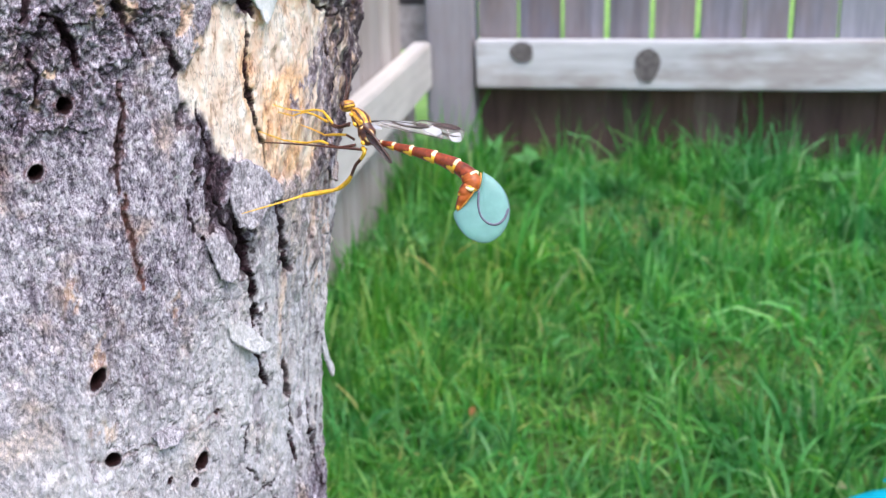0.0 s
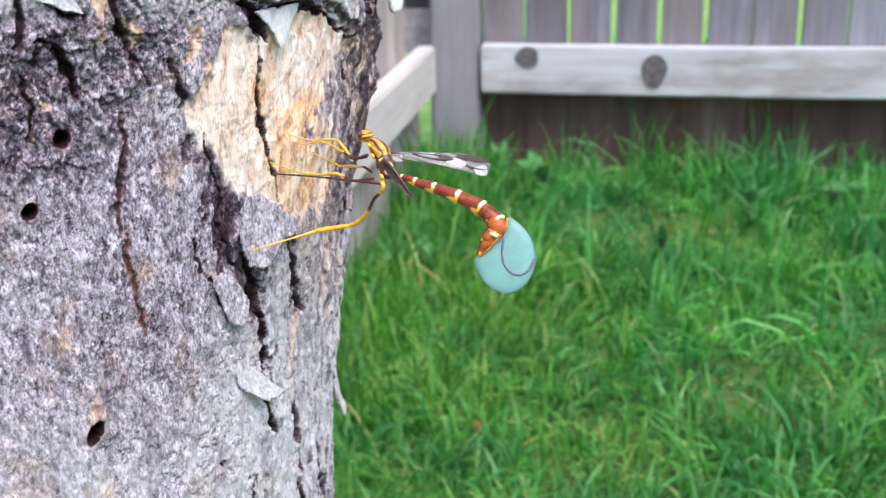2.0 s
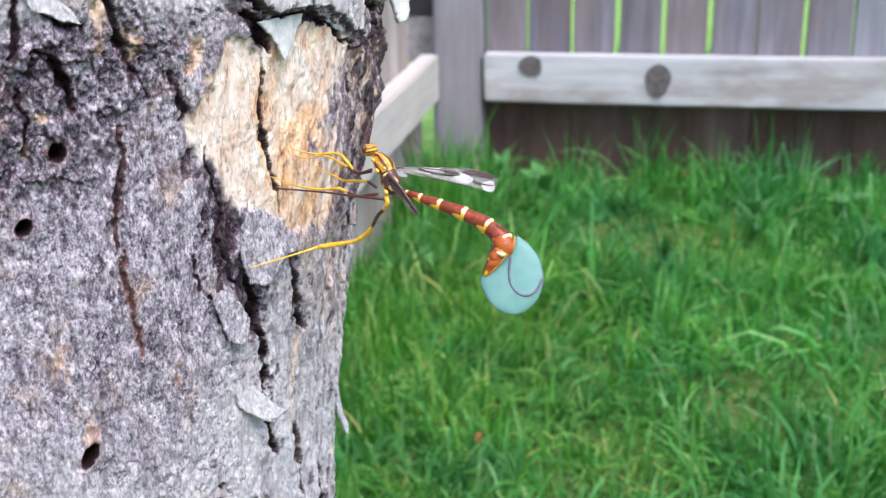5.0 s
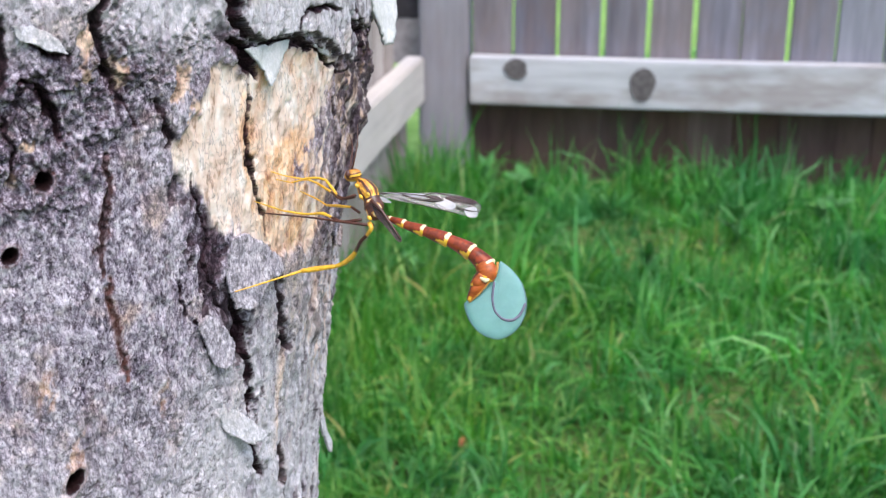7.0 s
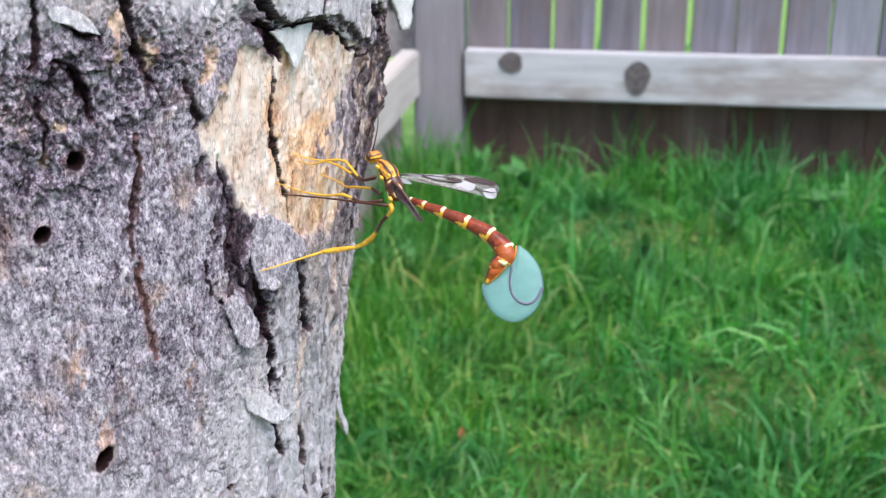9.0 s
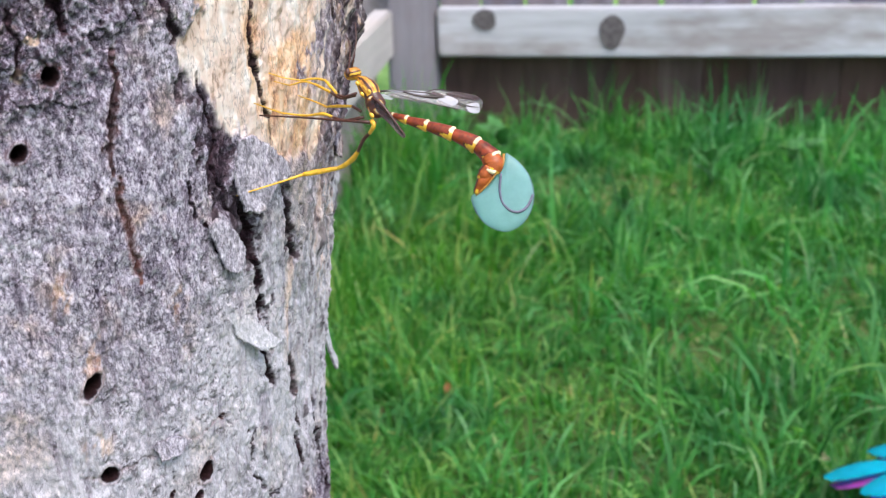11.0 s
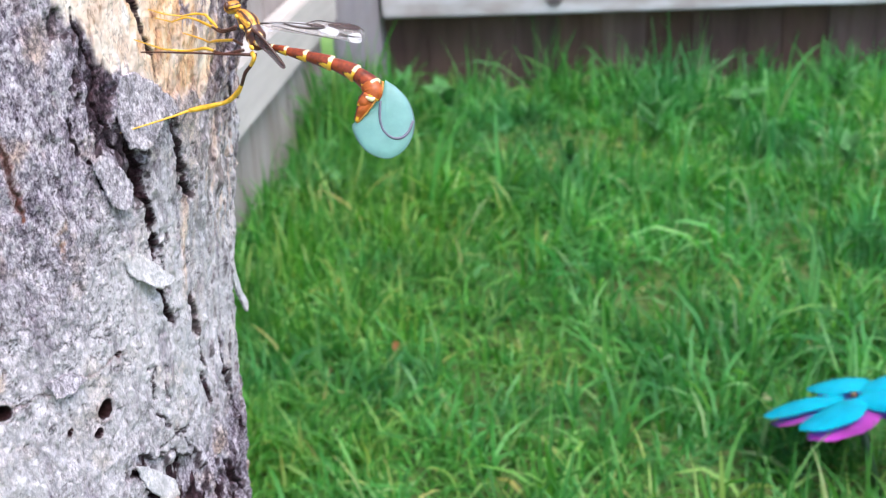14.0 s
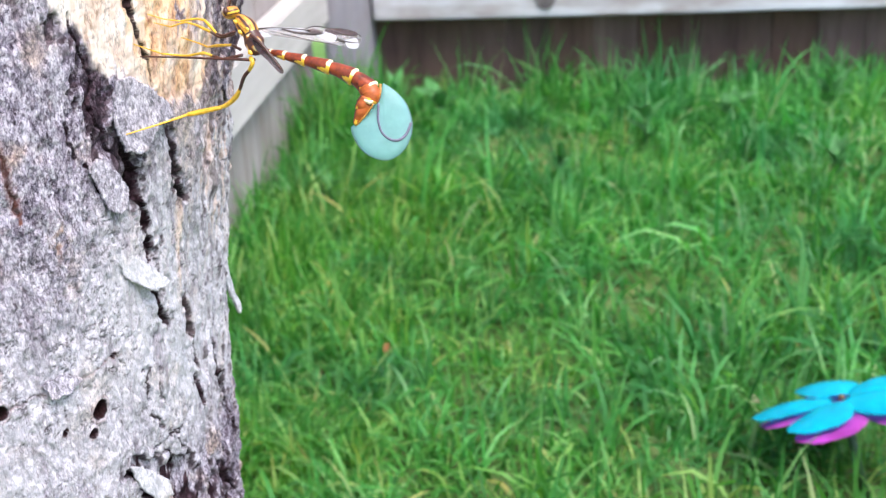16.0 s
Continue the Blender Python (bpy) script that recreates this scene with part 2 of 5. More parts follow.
def board(size, centre, bevel=0.003, warp=0.0, seed=0, cuts=6):
    """A sawn board with eased, slightly uneven edges."""
    bm = bmesh.new()
    bmesh.ops.create_cube(bm, size=1.0)
    bmesh.ops.scale(bm, vec=size, verts=bm.verts)
    bmesh.ops.bevel(bm, geom=bm.edges[:], offset=bevel, segments=2, affect="EDGES")
    ax = max(range(3), key=lambda i: size[i])
    ring = [e for e in bm.edges if abs((e.verts[0].co - e.verts[1].co)[ax]) > 0.6 * size[ax]]
    if cuts:
        bmesh.ops.subdivide_edges(bm, edges=ring, cuts=cuts, use_grid_fill=True)
    for v in bm.verts:
        v.co += warp * noise.noise_vector(v.co * 6 + Vector((seed * 7.3, seed, 0)))
        v.co += Vector(centre)
    return bm


def hash_noise(x, y, seed=0):
    """Smooth value noise on arrays."""
    xi, yi = np.floor(x).astype(np.int64), np.floor(y).astype(np.int64)
    fx, fy = x - xi, y - yi
    fx, fy = fx * fx * (3 - 2 * fx), fy * fy * (3 - 2 * fy)

    def h(a, b):
        n = (a * 374761393 + b * 668265263 + seed * 1442695041) & 0xFFFFFFFF
        n = ((n ^ (n >> 13)) * 1274126177) & 0xFFFFFFFF
        return ((n ^ (n >> 16)) & 0xFFFF) / 32767.5 - 1
    return (h(xi, yi) * (1 - fx) + h(xi + 1, yi) * fx) * (1 - fy) + (h(xi, yi + 1) * (1 - fx) + h(xi + 1, yi + 1) * fx) * fy


def fbm(x, y, octaves=4, seed=0, gain=0.5):
    out, amp = 0, 1.0
    for k in range(octaves):
        out = out + amp * hash_noise(x * 2 ** k, y * 2 ** k, seed + 17 * k)
        amp *= gain
    return out


def cells(x, y, seed=0):
    """Jittered cells: distance to the seam between cells, the cell's own random number, and the offset from its centre."""
    xi, yi = np.floor(x).astype(np.int64), np.floor(y).astype(np.int64)
    d1, d2 = np.full(x.shape, 9.0), np.full(x.shape, 9.0)
    own, oy = np.zeros(x.shape), np.zeros(x.shape)
    for i in (-1, 0, 1):
        for j in (-1, 0, 1):
            a, b = xi + i, yi + j
            n = (a * 374761393 + b * 668265263 + seed * 974711) & 0xFFFFFFFF
            n = ((n ^ (n >> 13)) * 1274126177) & 0xFFFFFFFF
            r1, r2, r3 = (n & 1023) / 1023, ((n >> 10) & 1023) / 1023, ((n >> 20) & 1023) / 1023
            px, py = a + 0.15 + 0.7 * r1, b + 0.15 + 0.7 * r2
            q = np.hypot(x - px, y - py)
            near = q < d1
            d2 = np.where(near, d1, np.minimum(d2, q))
            own, oy, d1 = np.where(near, r3, own), np.where(near, y - py, oy), np.where(near, q, d1)
    return d2 - d1, own, oy


def step(a, b, x):
    t = np.clip((x - a) / (b - a), 0, 1)
    return t * t * (3 - 2 * t)


# ---- ground ----
def make_ground():
    n = 90
    g = np.linspace(-1, 1, n)
    g = np.sign(g) * (np.abs(g) ** 3 * 60 + np.abs(g) * 3)
    X, Y = np.meshgrid(g, g + 1.5)
    Z = 0.012 * fbm(X * 1.7, Y * 1.7, 3, 5) * np.exp(-((X ** 2 + (Y - 1.5) ** 2) / 40)) - 0.004
    idx = np.arange(n * n).reshape(n, n)
    f = np.stack([idx[:-1, :-1], idx[:-1, 1:], idx[1:, 1:], idx[1:, :-1]], -1).reshape(-1, 4)
    ob = link_mesh("ground", np.stack([X, Y, Z], -1).reshape(-1, 3), f, SOIL)
    tagged(ob, "lawn soil with thatch under green grass", "lawn", kind="structure")


make_ground()

# ---- fence ----
RAIL_FRONT, RAIL_LOW, RAIL_TOP = 2.297, 0.172, 0.269


def make_back_fence():
    fence = new("back_fence")
    tagged(fence, "weathered grey wooden picket fence with narrow gaps and a low rail", "fence")
    gaps = {-1: 0.005, 0: 0.008, 1: 0.011, 2: 0.010, 3: 0.011, 4: 0.002, 5: 0.010, 6: 0.003, 7: 0.004}
    rng = random.Random(3)
    left = -0.352
    for k in range(-1, 26):
        gx = -0.1795 + 0.0898 * k
        w = gaps.get(k, rng.uniform(0.002, 0.01))
        right = gx - w / 2
        bm = board((right - left, 0.019, 1.31), ((left + right) / 2, 2.3475 + rng.uniform(-0.001, 0.0015), 0.835), 0.002, 0.0012, k + 3)
        part("picket", bm, PICKET if k < 7 else PALE_PICKET, fence, smooth=False)
        # board added below the cut picket; its dark colour carries the rail's shade
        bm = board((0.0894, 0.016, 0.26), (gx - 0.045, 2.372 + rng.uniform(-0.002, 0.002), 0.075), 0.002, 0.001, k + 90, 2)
        part("skirting_board", bm, FOOT, fence, "dark brown board under the rail, with rail shade in its colour", False)
        left = gx + w / 2
    rail = part("rail", board((2.8, 0.0395, RAIL_TOP - RAIL_LOW), (1.046, RAIL_FRONT + 0.0198, (RAIL_LOW + RAIL_TOP) / 2), 0.004, 0.0015, 2, 30), RAIL, fence,
                "pale silvery two-by-four rail with dark knots", False)
    for kx, kz, rx, rz, tilt in ((-0.2566, 0.2475, 0.0235, 0.021, 0.35), (-0.0058, 0.2215, 0.0245, 0.034, 0.1)):
        bm = bmesh.new()
        bmesh.ops.create_circle(bm, cap_ends=True, radius=1, segments=28)
        for v in bm.verts:
            v.co = Vector((v.co.x * rx * (1 + 0.1 * math.sin(3 * math.atan2(v.co.y, v.co.x) + kx * 9)), 0, v.co.y * rz))
        bmesh.ops.transform(bm, matrix=pose(kx, RAIL_FRONT - 0.0022, min(kz, 0.264 - rz * 0.8 if rz < 0.03 else kz), 0, math.degrees(tilt) * 0.5, 0), verts=bm.verts)
        part("knot", bm, KNOT, rail, "dark oval knot in the wood")
    post = part("post", board((0.098, 0.095, 1.75), (-0.4075, 2.344, 0.845), 0.006, 0.002, 9, 14), POST, fence, "square weathered fence post", False)
    part("end_post", board((0.098, 0.095, 1.75), (2.494, 2.344, 0.845), 0.006, 0.002, 11, 8), POST, fence, "", False)
    return fence


def make_side_fence():
    fence = new("side_fence")
    fence.matrix_world = pose(-0.440, 2.2, 0, 0, 0, 1.5) @ pose(0.433, -2.2, 0)
    tagged(fence, "weathered grey wooden side fence with a pale low rail", "fence")
    part("rail", board((0.038, 1.55, 0.094), (-0.452, 1.518, 0.222), 0.004, 0.0015, 4, 20), SIDE_RAIL, fence, "pale silvery two-by-four rail", False)
    rng = random.Random(8)
    y = 2.172
    for k in range(17):
        w = 0.0865
        bm = board((0.019, w, 1.45), (-0.4822 + rng.uniform(-0.001, 0.0008), y - w / 2, 0.765), 0.002, 0.001, k + 40)
        part("picket", bm, SIDE_PICKET, fence, smooth=False)
        y -= w + rng.uniform(0.001, 0.004)
    # a block of bare wood, and a dark board added for the gap's darkness, close the gap between the last picket and the
    # corner post
    part("block", board((0.066, 0.03, 0.098), (-0.484, 2.36, 0.293), 0.003, 0.001, 60, 2), plain("beige_wood", (0.40, 0.33, 0.33), 0.8, 0.2, 0.35, 30), fence, "pinkish grey bare wood block in the gap", False)
    part("batten", board((0.066, 0.02, 1.0), (-0.484, 2.352, 0.838), 0.003, 0.001, 61, 2), plain("gap_black", (0.05, 0.04, 0.045), 0.8, 0.2, 0.3, 40), fence, "dark board added for the darkness of the gap", False)
    # boards added over the picket feet, browner and darker than the pickets
    y = 2.255
    for k in range(13):
        part("skirting_board", board((0.012, 0.088, 0.20), (-0.470, y - 0.045, 0.07), 0.002, 0.001, k + 120, 2), SIDE_FOOT, fence, "brown board below the rail", False)
        y -= 0.09
    part("end_post", board((0.095, 0.095, 1.75), (-0.52, 0.74, 0.845), 0.006, 0.002, 21, 8), POST, fence, "", False)


make_back_fence()
make_side_fence()

# ---- tree trunk ----
AXIS = (-0.2429, 0.3257, 0.0947, 0.1326, 0.1454, -0.0119)


def trunk_point(u, v, d):
    """u: mm round the trunk, v: mm above 0.49 m, d: mm outwards."""
    cx, cy, ax, ay, r0, taper = AXIS
    th = u / 145.4 - math.pi / 2
    h = v / 1000
    r = r0 + taper * h + d / 1000
    return np.stack([cx + ax * h + r * np.cos(th), cy + ay * h + r * np.sin(th), 0.49 + h], -1)


def line_distance(U, V, pts):
    best, along = np.full(U.shape, 1e9), np.zeros(U.shape)
    total = sum(math.dist(a, b) for a, b in zip(pts, pts[1:]))
    run = 0
    for (a, b), (c, d) in zip(pts, pts[1:]):
        L = math.hypot(c - a, d - b)
        t = np.clip(((U - a) * (c - a) + (V - b) * (d - b)) / (L * L), 0, 1)
        q = np.hypot(U - a - t * (c - a), V - b - t * (d - b))
        along = np.where(q < best, (run + t * L) / total, along)
        best = np.minimum(best, q)
        run += L
    return best, along


def total_length(pts):
    return sum(math.dist(a, b) for a, b in zip(pts, pts[1:]))


def inside(U, V, poly):
    """Signed distance to a polygon's outline, positive within."""
    odd = np.zeros(U.shape, bool)
    for (a, b), (c, d) in zip(poly, poly[1:] + poly[:1]):
        if b != d:
            odd ^= ((b > V) != (d > V)) & (U < (c - a) * (V - b) / (d - b) + a)
    return np.where(odd, 1, -1) * line_distance(U, V, poly + poly[:1])[0]


# cracks and fissures: width, depth in mm, colour (0 dark, 1 rusty), course
CRACKS = [
    (0.75, 3.5, 0.6, [(131.3, 74.1), (130.3, 73.2), (131.9, 68.9), (131.2, 63.9), (131.6, 60), (130.3, 56.3), (129.5, 51.2), (130.4, 44.4)]),
    (0.65, 1.4, 1.0, [(133.1, 43.9), (133.7, 37), (135.3, 31.2), (137.6, 25), (139, 16.2)]),
    (0.75, 4.5, 0.1, [(174.2, 87.4), (174, 82.6), (174, 78.3), (175.2, 70.8), (177.5, 62.9), (179.8, 56.4), (182.7, 51.1), (184.6, 46.1), (187.7, 39.7), (190, 35)]),
    (0.6, 3.0, 0.0, [(154.8, 64.1), (158, 56.7), (162.6, 47.3), (162.5, 41.7), (165.9, 33.6), (169.9, 25.2), (174.1, 21.3)]),
    (2.0, 5.0, 0.0, [(174.6, 24.6), (178, 16.8), (179.2, 10.2), (183, -0.6), (185, -9.5)]),
    (1.1, 4.0, 0.0, [(186.3, -16.6), (189.4, -26), (193.2, -31.3)]),
    (1.4, 4.0, 0.1, [(193.9, 26.4), (195.8, 18), (199.1, 10.5), (203.7, 2.5)]),
    (1.6, 3.5, 0.5, [(204.3, -28.5), (207.3, -36.8), (209.6, -41)]),
    (0.5, 2.0, 0.2, [(209.6, -41), (212.2, -45.5), (214.6, -55)]),
    (0.4, 1.8, 0.0, [(153.9, 37.9), (156.1, 30.2), (157.3, 27)]),
    (0.5, 2.2, 0.0, [(160.5, 24.7), (162.9, 18.2), (165.3, 13.7), (170, 10)]),
    (0.26, 0.8, 0.3, [(124.4, -29.6), (131.8, -30.6), (141.4, -30.2), (149.5, -31.7), (159.6, -30.7), (169.7, -30.1)]),
    (1.4, 3.5, 0.0, [(230.9, -57), (235.2, -68.5), (241.3, -77.7), (252, -96.1)]),
    (0.7, 2.0, 0.1, [(104.4, 106), (105.8, 98), (104.8, 91)]),
    (0.55, 1.6, 0.1, [(106.8, 84), (109.5, 77), (108.4, 70.5)]),
    (1.0, 3.0, 0.0, [(109.6, 92.4), (113.5, 91.3), (116.9, 85.9), (119.4, 78.9)]),
    (0.5, 2.0, 0.0, [(108.7, 101.9), (114, 100.2), (120.5, 97)]),
    (1.15, 3.8, 0.1, [(130.5, 116), (130.3, 110.4), (126.3, 106), (126.8, 102), (129.5, 97.1), (131.3, 89.1), (134.5, 84.5), (137.6, 79.6)]),
    (1.1, 4.5, 0.0, [(160.8, 120), (162.4, 109), (165.4, 101.5), (169.8, 95.5), (174, 88.5)]),
    (1.2, 3.4, 0.1, [(168.4, 93.6), (182.6, 92.6), (194, 92.4), (203.6, 89.4), (213, 83.5), (227, 79.5)]),
    (1.7, 3.6, 0.0, [(163.5, 95.5), (169, 92.5), (173.5, 89), (176.5, 86)]),
    (2.2, 5.0, 0.0, [(221.3, 94.2), (234, 87.4), (250, 80)]),
    (3.0, 5.0, 0.1, [(245, 125), (248, 108), (252, 92), (255, 82.9)]),
    (0.6, 1.8, 0.1, [(143.5, 84.5), (147.2, 78.2), (148.7, 72.5)]),
    (0.7, 2.0, 0.0, [(189.5, 95.5), (190.2, 100.4), (199.9, 101.6), (212.3, 99.3)]),
    (1.5, 3.5, 0.0, [(224, 99), (228, 95.5), (236, 91), (247, 88.5)]),
    (0.7, 2.0, 0.3, [(215.9, 76), (220.5, 65.1), (220.2, 55.1)]),
    (1.1, 2.5, 0.0, [(172.1, -67.1), (179.1, -74.3), (186.6, -83.2)]),
    (1.0, 2.5, 0.0, [(211.6, -58), (214.2, -63.2), (217.4, -69.5)]),
    (1.6, 3.0, 0.0, [(229.7, -97), (236.2, -105.8), (247.1, -118)]),
    (0.4, 1.4, 0.0, [(184.4, -68.4), (191.9, -70.3), (197.3, -77.7), (199.8, -87.4)]),
    (0.34, 1.2, 0.0, [(188, -42), (186.4, -47), (190.3, -55)]),
    (0.34, 1.2, 0.0, [(192.5, -62), (197, -68), (202.4, -76)]),
    (0.34, 1.4, 0.0, [(179.2, -39.6), (182.8, -39.5), (180.4, -44.3), (183.2, -50.1)]),
    (0.4, 1.6, 0.0, [(183.1, -54.4), (186.2, -57.7), (189, -61.9)]),
    (0.32, 1.2, 0.0, [(184.5, -65.7), (194.8, -65.8), (202.3, -67)]),
]
# borer holes: place, half width, half height, lean
HOLES = [(115.8, 69.5, 1.75, 1.8, 0), (108.5, 53.9, 1.75, 1.7, 0), (126.3, -5.6, 1.7, 2.7, 0.5), (162.4, -43.0, 2.0, 2.4, 0.1), (131.5, -30.6, 1.9, 1.7, 0.4),
         (159.7, -48.7, 1.1, 1.1, 0), (167.7, -29.7, 0.75, 0.6, 0), (150.6, -44.2, 0.6, 0.9, 0.3)]
BARE = [(149.4, 73.9), (152.9, 65.6), (160.8, 57.3), (167.4, 48.9), (174.5, 42.9), (186.2, 36.5), (194, 34), (199, 31), (205, 35), (212, 29), (219, 37), (228, 31), (238, 40), (250.5, 51.2), (228, 74), (224, 80),
        (205.9, 88.6), (182.9, 92.6), (173.6, 88), (162.6, 88.8), (157.6, 78.3)]
PLATE = [(161.5, 125), (163.5, 110), (166.5, 101.5), (170.5, 96.8), (180, 95.3), (194.2, 94.6), (206, 91.5), (215, 86), (228, 82.5), (231, 88), (227.5, 95), (236, 93), (246, 91), (247, 125)]


# small places where the bark has chipped to the tan wood: place, half width, half height
CHIPS = [(125.0, 97, 2.4, 5.5), (132.4, 91.5, 1.5, 4.5), (150.2, 88, 3.6, 3.6), (155.2, 81.5, 2.6, 4.5), (132.5, 94.5, 1.3, 1.5), (112, 77.5, 1.3, 1.4), (108.5, 70, 1.5, 1.3)]


TORN = [(173.5, -64), (186, -69), (198, -75), (208, -79), (221, -90), (228, -96), (240, -112), (232, -122), (215, -112), (205, -96), (192, -92), (183, -83), (176, -74)]


def make_trunk():
    tree = new("tree")
    tagged(tree, "old trunk with cracked grey bark and a bare tan patch", "tree")
    fine_u = np.arange(84, 272, 0.35)
    u = np.r_[np.arange(272, 84 + 913.57, 7.0), fine_u + 913.57]
    v = np.r_[np.linspace(-492, -140, 40), np.arange(-135, 122, 0.36), np.linspace(126, 1900, 70), 1902]
    U, V = np.meshgrid(u, v)
    U = np.where(U > 913.57 - 1e-6 + 60, U - 913.57, U)
    # wander of edges
    wu = U + 1.1 * fbm(U / 5, V / 5, 3, 1) + 0.32 * fbm(U / 1.1, V / 1.5, 2, 101)
    wv = V + 1.1 * fbm(U / 5, V / 5, 3, 2) + 0.32 * fbm(U / 1.1, V / 1.5, 2, 102)
    d = 2.2 * fbm(U / 60, V / 90, 2, 3)
    d *= 1 - 0.8 * step(85, 110, U) * step(-130, -100, V) * (1 - step(110, 140, V))
    prof = np.interp(V, [-200, -130, -100, -85, -70, -50, -15, 8, 20, 35, 50, 110, 200], [4, 3.7, 2, 0, -0.8, -1.8, -1.3, -0.6, -1.0, 1.2, 3.0, 3.1, 3])
    d += prof * step(180, 222, U) * (1 - step(300, 340, U))
    d += 70 * np.exp(-(V + 492) / 90) * (0.75 + 0.35 * np.sin(U / 145.4 * 5))
    # weathered bark relief
    rough = 0.5 * fbm((U + 0.3 * V) / 1.6, V / 4.0, 3, 7, 0.65) + 0.5 * fbm((U + 0.35 * V) / 9, V / 16, 3, 9)
    ragged = 2.6 * fbm(U / 3.5, V / 7, 3, 103) * (1 - step(180, 190, U))
    bare = step(-1.6, 1.6, ragged + inside(wu + 2.2 * fbm(U / 3, V / 9, 3, 61) * step(185, 195, U), wv, BARE)) * (1 - 0.75 * step(0, 30, 40 - V) * step(185, 200, U) * step(-0.2, 0.5, fbm(U / 3.5, V / 14, 3, 63)))
    d += rough * (1 - 0.6 * bare)
    ridge = np.abs(fbm(U / 2.4, V / 16, 3, 21))
    chunks = fbm(U / 2.6 + 0.5 * fbm(U / 9, V / 12, 2, 24), V / 13, 4, 23, 0.6)
    scallop = fbm(U / 2.6 + 0.4 * fbm(U / 5, V / 5, 2, 123), V / 4.2, 4, 125, 0.6)
    d += bare * (0.2 * ridge - 1.6 + 0.26 * chunks * step(165, 178, U) + (0.11 + 0.17 * step(170, 176, U)) * scallop)
    flutes = step(196, 226, U) * (1 - step(280, 300, U))
    flute = fbm(U / 4.2 + 0.6 * fbm(U / 8, V / 14, 2, 32), V / 30, 4, 31, 0.6)
    splint = fbm(U / 1.5 + 0.4 * fbm(U / 6, V / 9, 2, 105), V / 15, 3, 104)
    d += flutes * (1.5 * np.abs(flute) - 0.8 + 0.45 * splint)
    strand = fbm(U / 0.9 + 0.5 * fbm(U / 5, V / 8, 2, 135), V / 9, 3, 133, 0.6)
    fibrous = step(214, 226, U) * (1 - step(275, 290, U)) * step(10, 40, V) * (1 - step(86, 92, V))
    d += 0.7 * fibrous * strand
    d += 3.2 * step(6.5, 2.0, np.hypot((wu - 258) / 1.6, (wv - 61) / 1.5)) + 2.2 * step(7, 2.0, np.hypot((wu - 259) / 1.6, (wv - 76) / 1.3))
    plate = step(-0.35, 0.35, inside(wu, wv, PLATE))
    d *= 1 - 0.5 * plate
    d += 3.2 * plate
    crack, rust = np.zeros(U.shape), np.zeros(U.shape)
    halo, hole_shade = np.zeros(U.shape), np.zeros(U.shape)
    jag = fbm(U / 1.6, V / 2.6, 3, 107, 0.7)
    for w, deep, red, pts in CRACKS:
        q, s = line_distance(wu, wv, pts)
        ww = w * (0.5 + 0.5 * np.sin(np.pi * np.clip(s, 0.02, 0.98)) + 0.36 * fbm(s * total_length(pts) / 6, s * 0 + w, 3, 5, 0.65) + 0.1 * jag)
        ww = np.clip(ww, 0.12 * w, 1.5 * w)
        k = np.clip(1 - (q / np.maximum(ww - 0.1, 0.1)) ** 2, 0, 1)
        # shade goes into the colour across the crack and a little beyond
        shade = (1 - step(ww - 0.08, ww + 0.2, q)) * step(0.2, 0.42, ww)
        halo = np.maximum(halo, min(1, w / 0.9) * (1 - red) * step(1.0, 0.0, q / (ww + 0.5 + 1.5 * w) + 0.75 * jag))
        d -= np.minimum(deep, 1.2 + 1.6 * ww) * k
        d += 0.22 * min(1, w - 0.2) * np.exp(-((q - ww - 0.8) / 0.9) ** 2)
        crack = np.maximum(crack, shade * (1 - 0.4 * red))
        rust = np.maximum(rust, red * np.exp(-(q / (ww + 0.25)) ** 2) * 0.7)
    for hu, hv, a, b, lean in HOLES:
        x, y = U - hu, V - hv
        x, y = x * math.cos(lean) - y * math.sin(lean), x * math.sin(lean) + y * math.cos(lean)
        q = 0.86 * np.hypot(x / a, y / b) + 0.05 * fbm(U / 2.5, V / 2.5, 2, 3)
        d -= 9 * (1 - step(0.62, 0.92, q))
        d += 0.35 * np.exp(-((q - 1.25) / 0.2) ** 2)
        # hole walls and floor get their shade as colour
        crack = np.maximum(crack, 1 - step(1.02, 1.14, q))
        hole_shade = np.maximum(hole_shade, 1 - step(0.9, 1.0, q))
        rust = np.maximum(rust, 0.2 * np.exp(-((q - 1.3) / 0.2) ** 2))
    rust *= 1 - crack
    torn = step(-0.6, 0.6, inside(wu + 1.5 * fbm(U / 3, V / 6, 3, 71), wv + 1.5 * fbm(U / 3, V / 6, 3, 73), TORN)) * step(-0.55, 0.1, fbm(U / 5, V / 9, 3, 75))
    d -= 2.4 * torn
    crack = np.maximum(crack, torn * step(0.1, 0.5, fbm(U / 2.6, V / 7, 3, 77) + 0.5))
    # overlapping scales of old bark on the upper part
    scaly = step(-6, 8, V - 62 - 26 * step(120, 160, U) + 14 * fbm(U / 22, V / 22, 2, 81)) * (1 - bare) * (1 - 0.75 * plate) * (1 - step(205, 222, U))
    seamd, tone, oy = cells((U + 3.5 * fbm(U / 7, V / 7, 3, 83)) / 7.5, (V + 4.5 * fbm(U / 6, V / 6, 4, 84)) / 11, 5)
    smoothtop = step(93, 103, V + 7 * fbm(U / 12, V / 12, 3, 111))
    d += scaly * (1 - 0.8 * smoothtop) * (1.0 * (tone - 0.5) - 0.7 * oy + 1.1 * fbm(U / 2.2, V / 3.4, 5, 85, 0.7) - 0.7 * step(0.10, 0.02, seamd))
    crack = np.maximum(crack, 0.8 * scaly * (1 - smoothtop) * step(0.06, 0.02, seamd) * step(0.0, 0.3, fbm(U / 9, V / 9, 2, 86)))
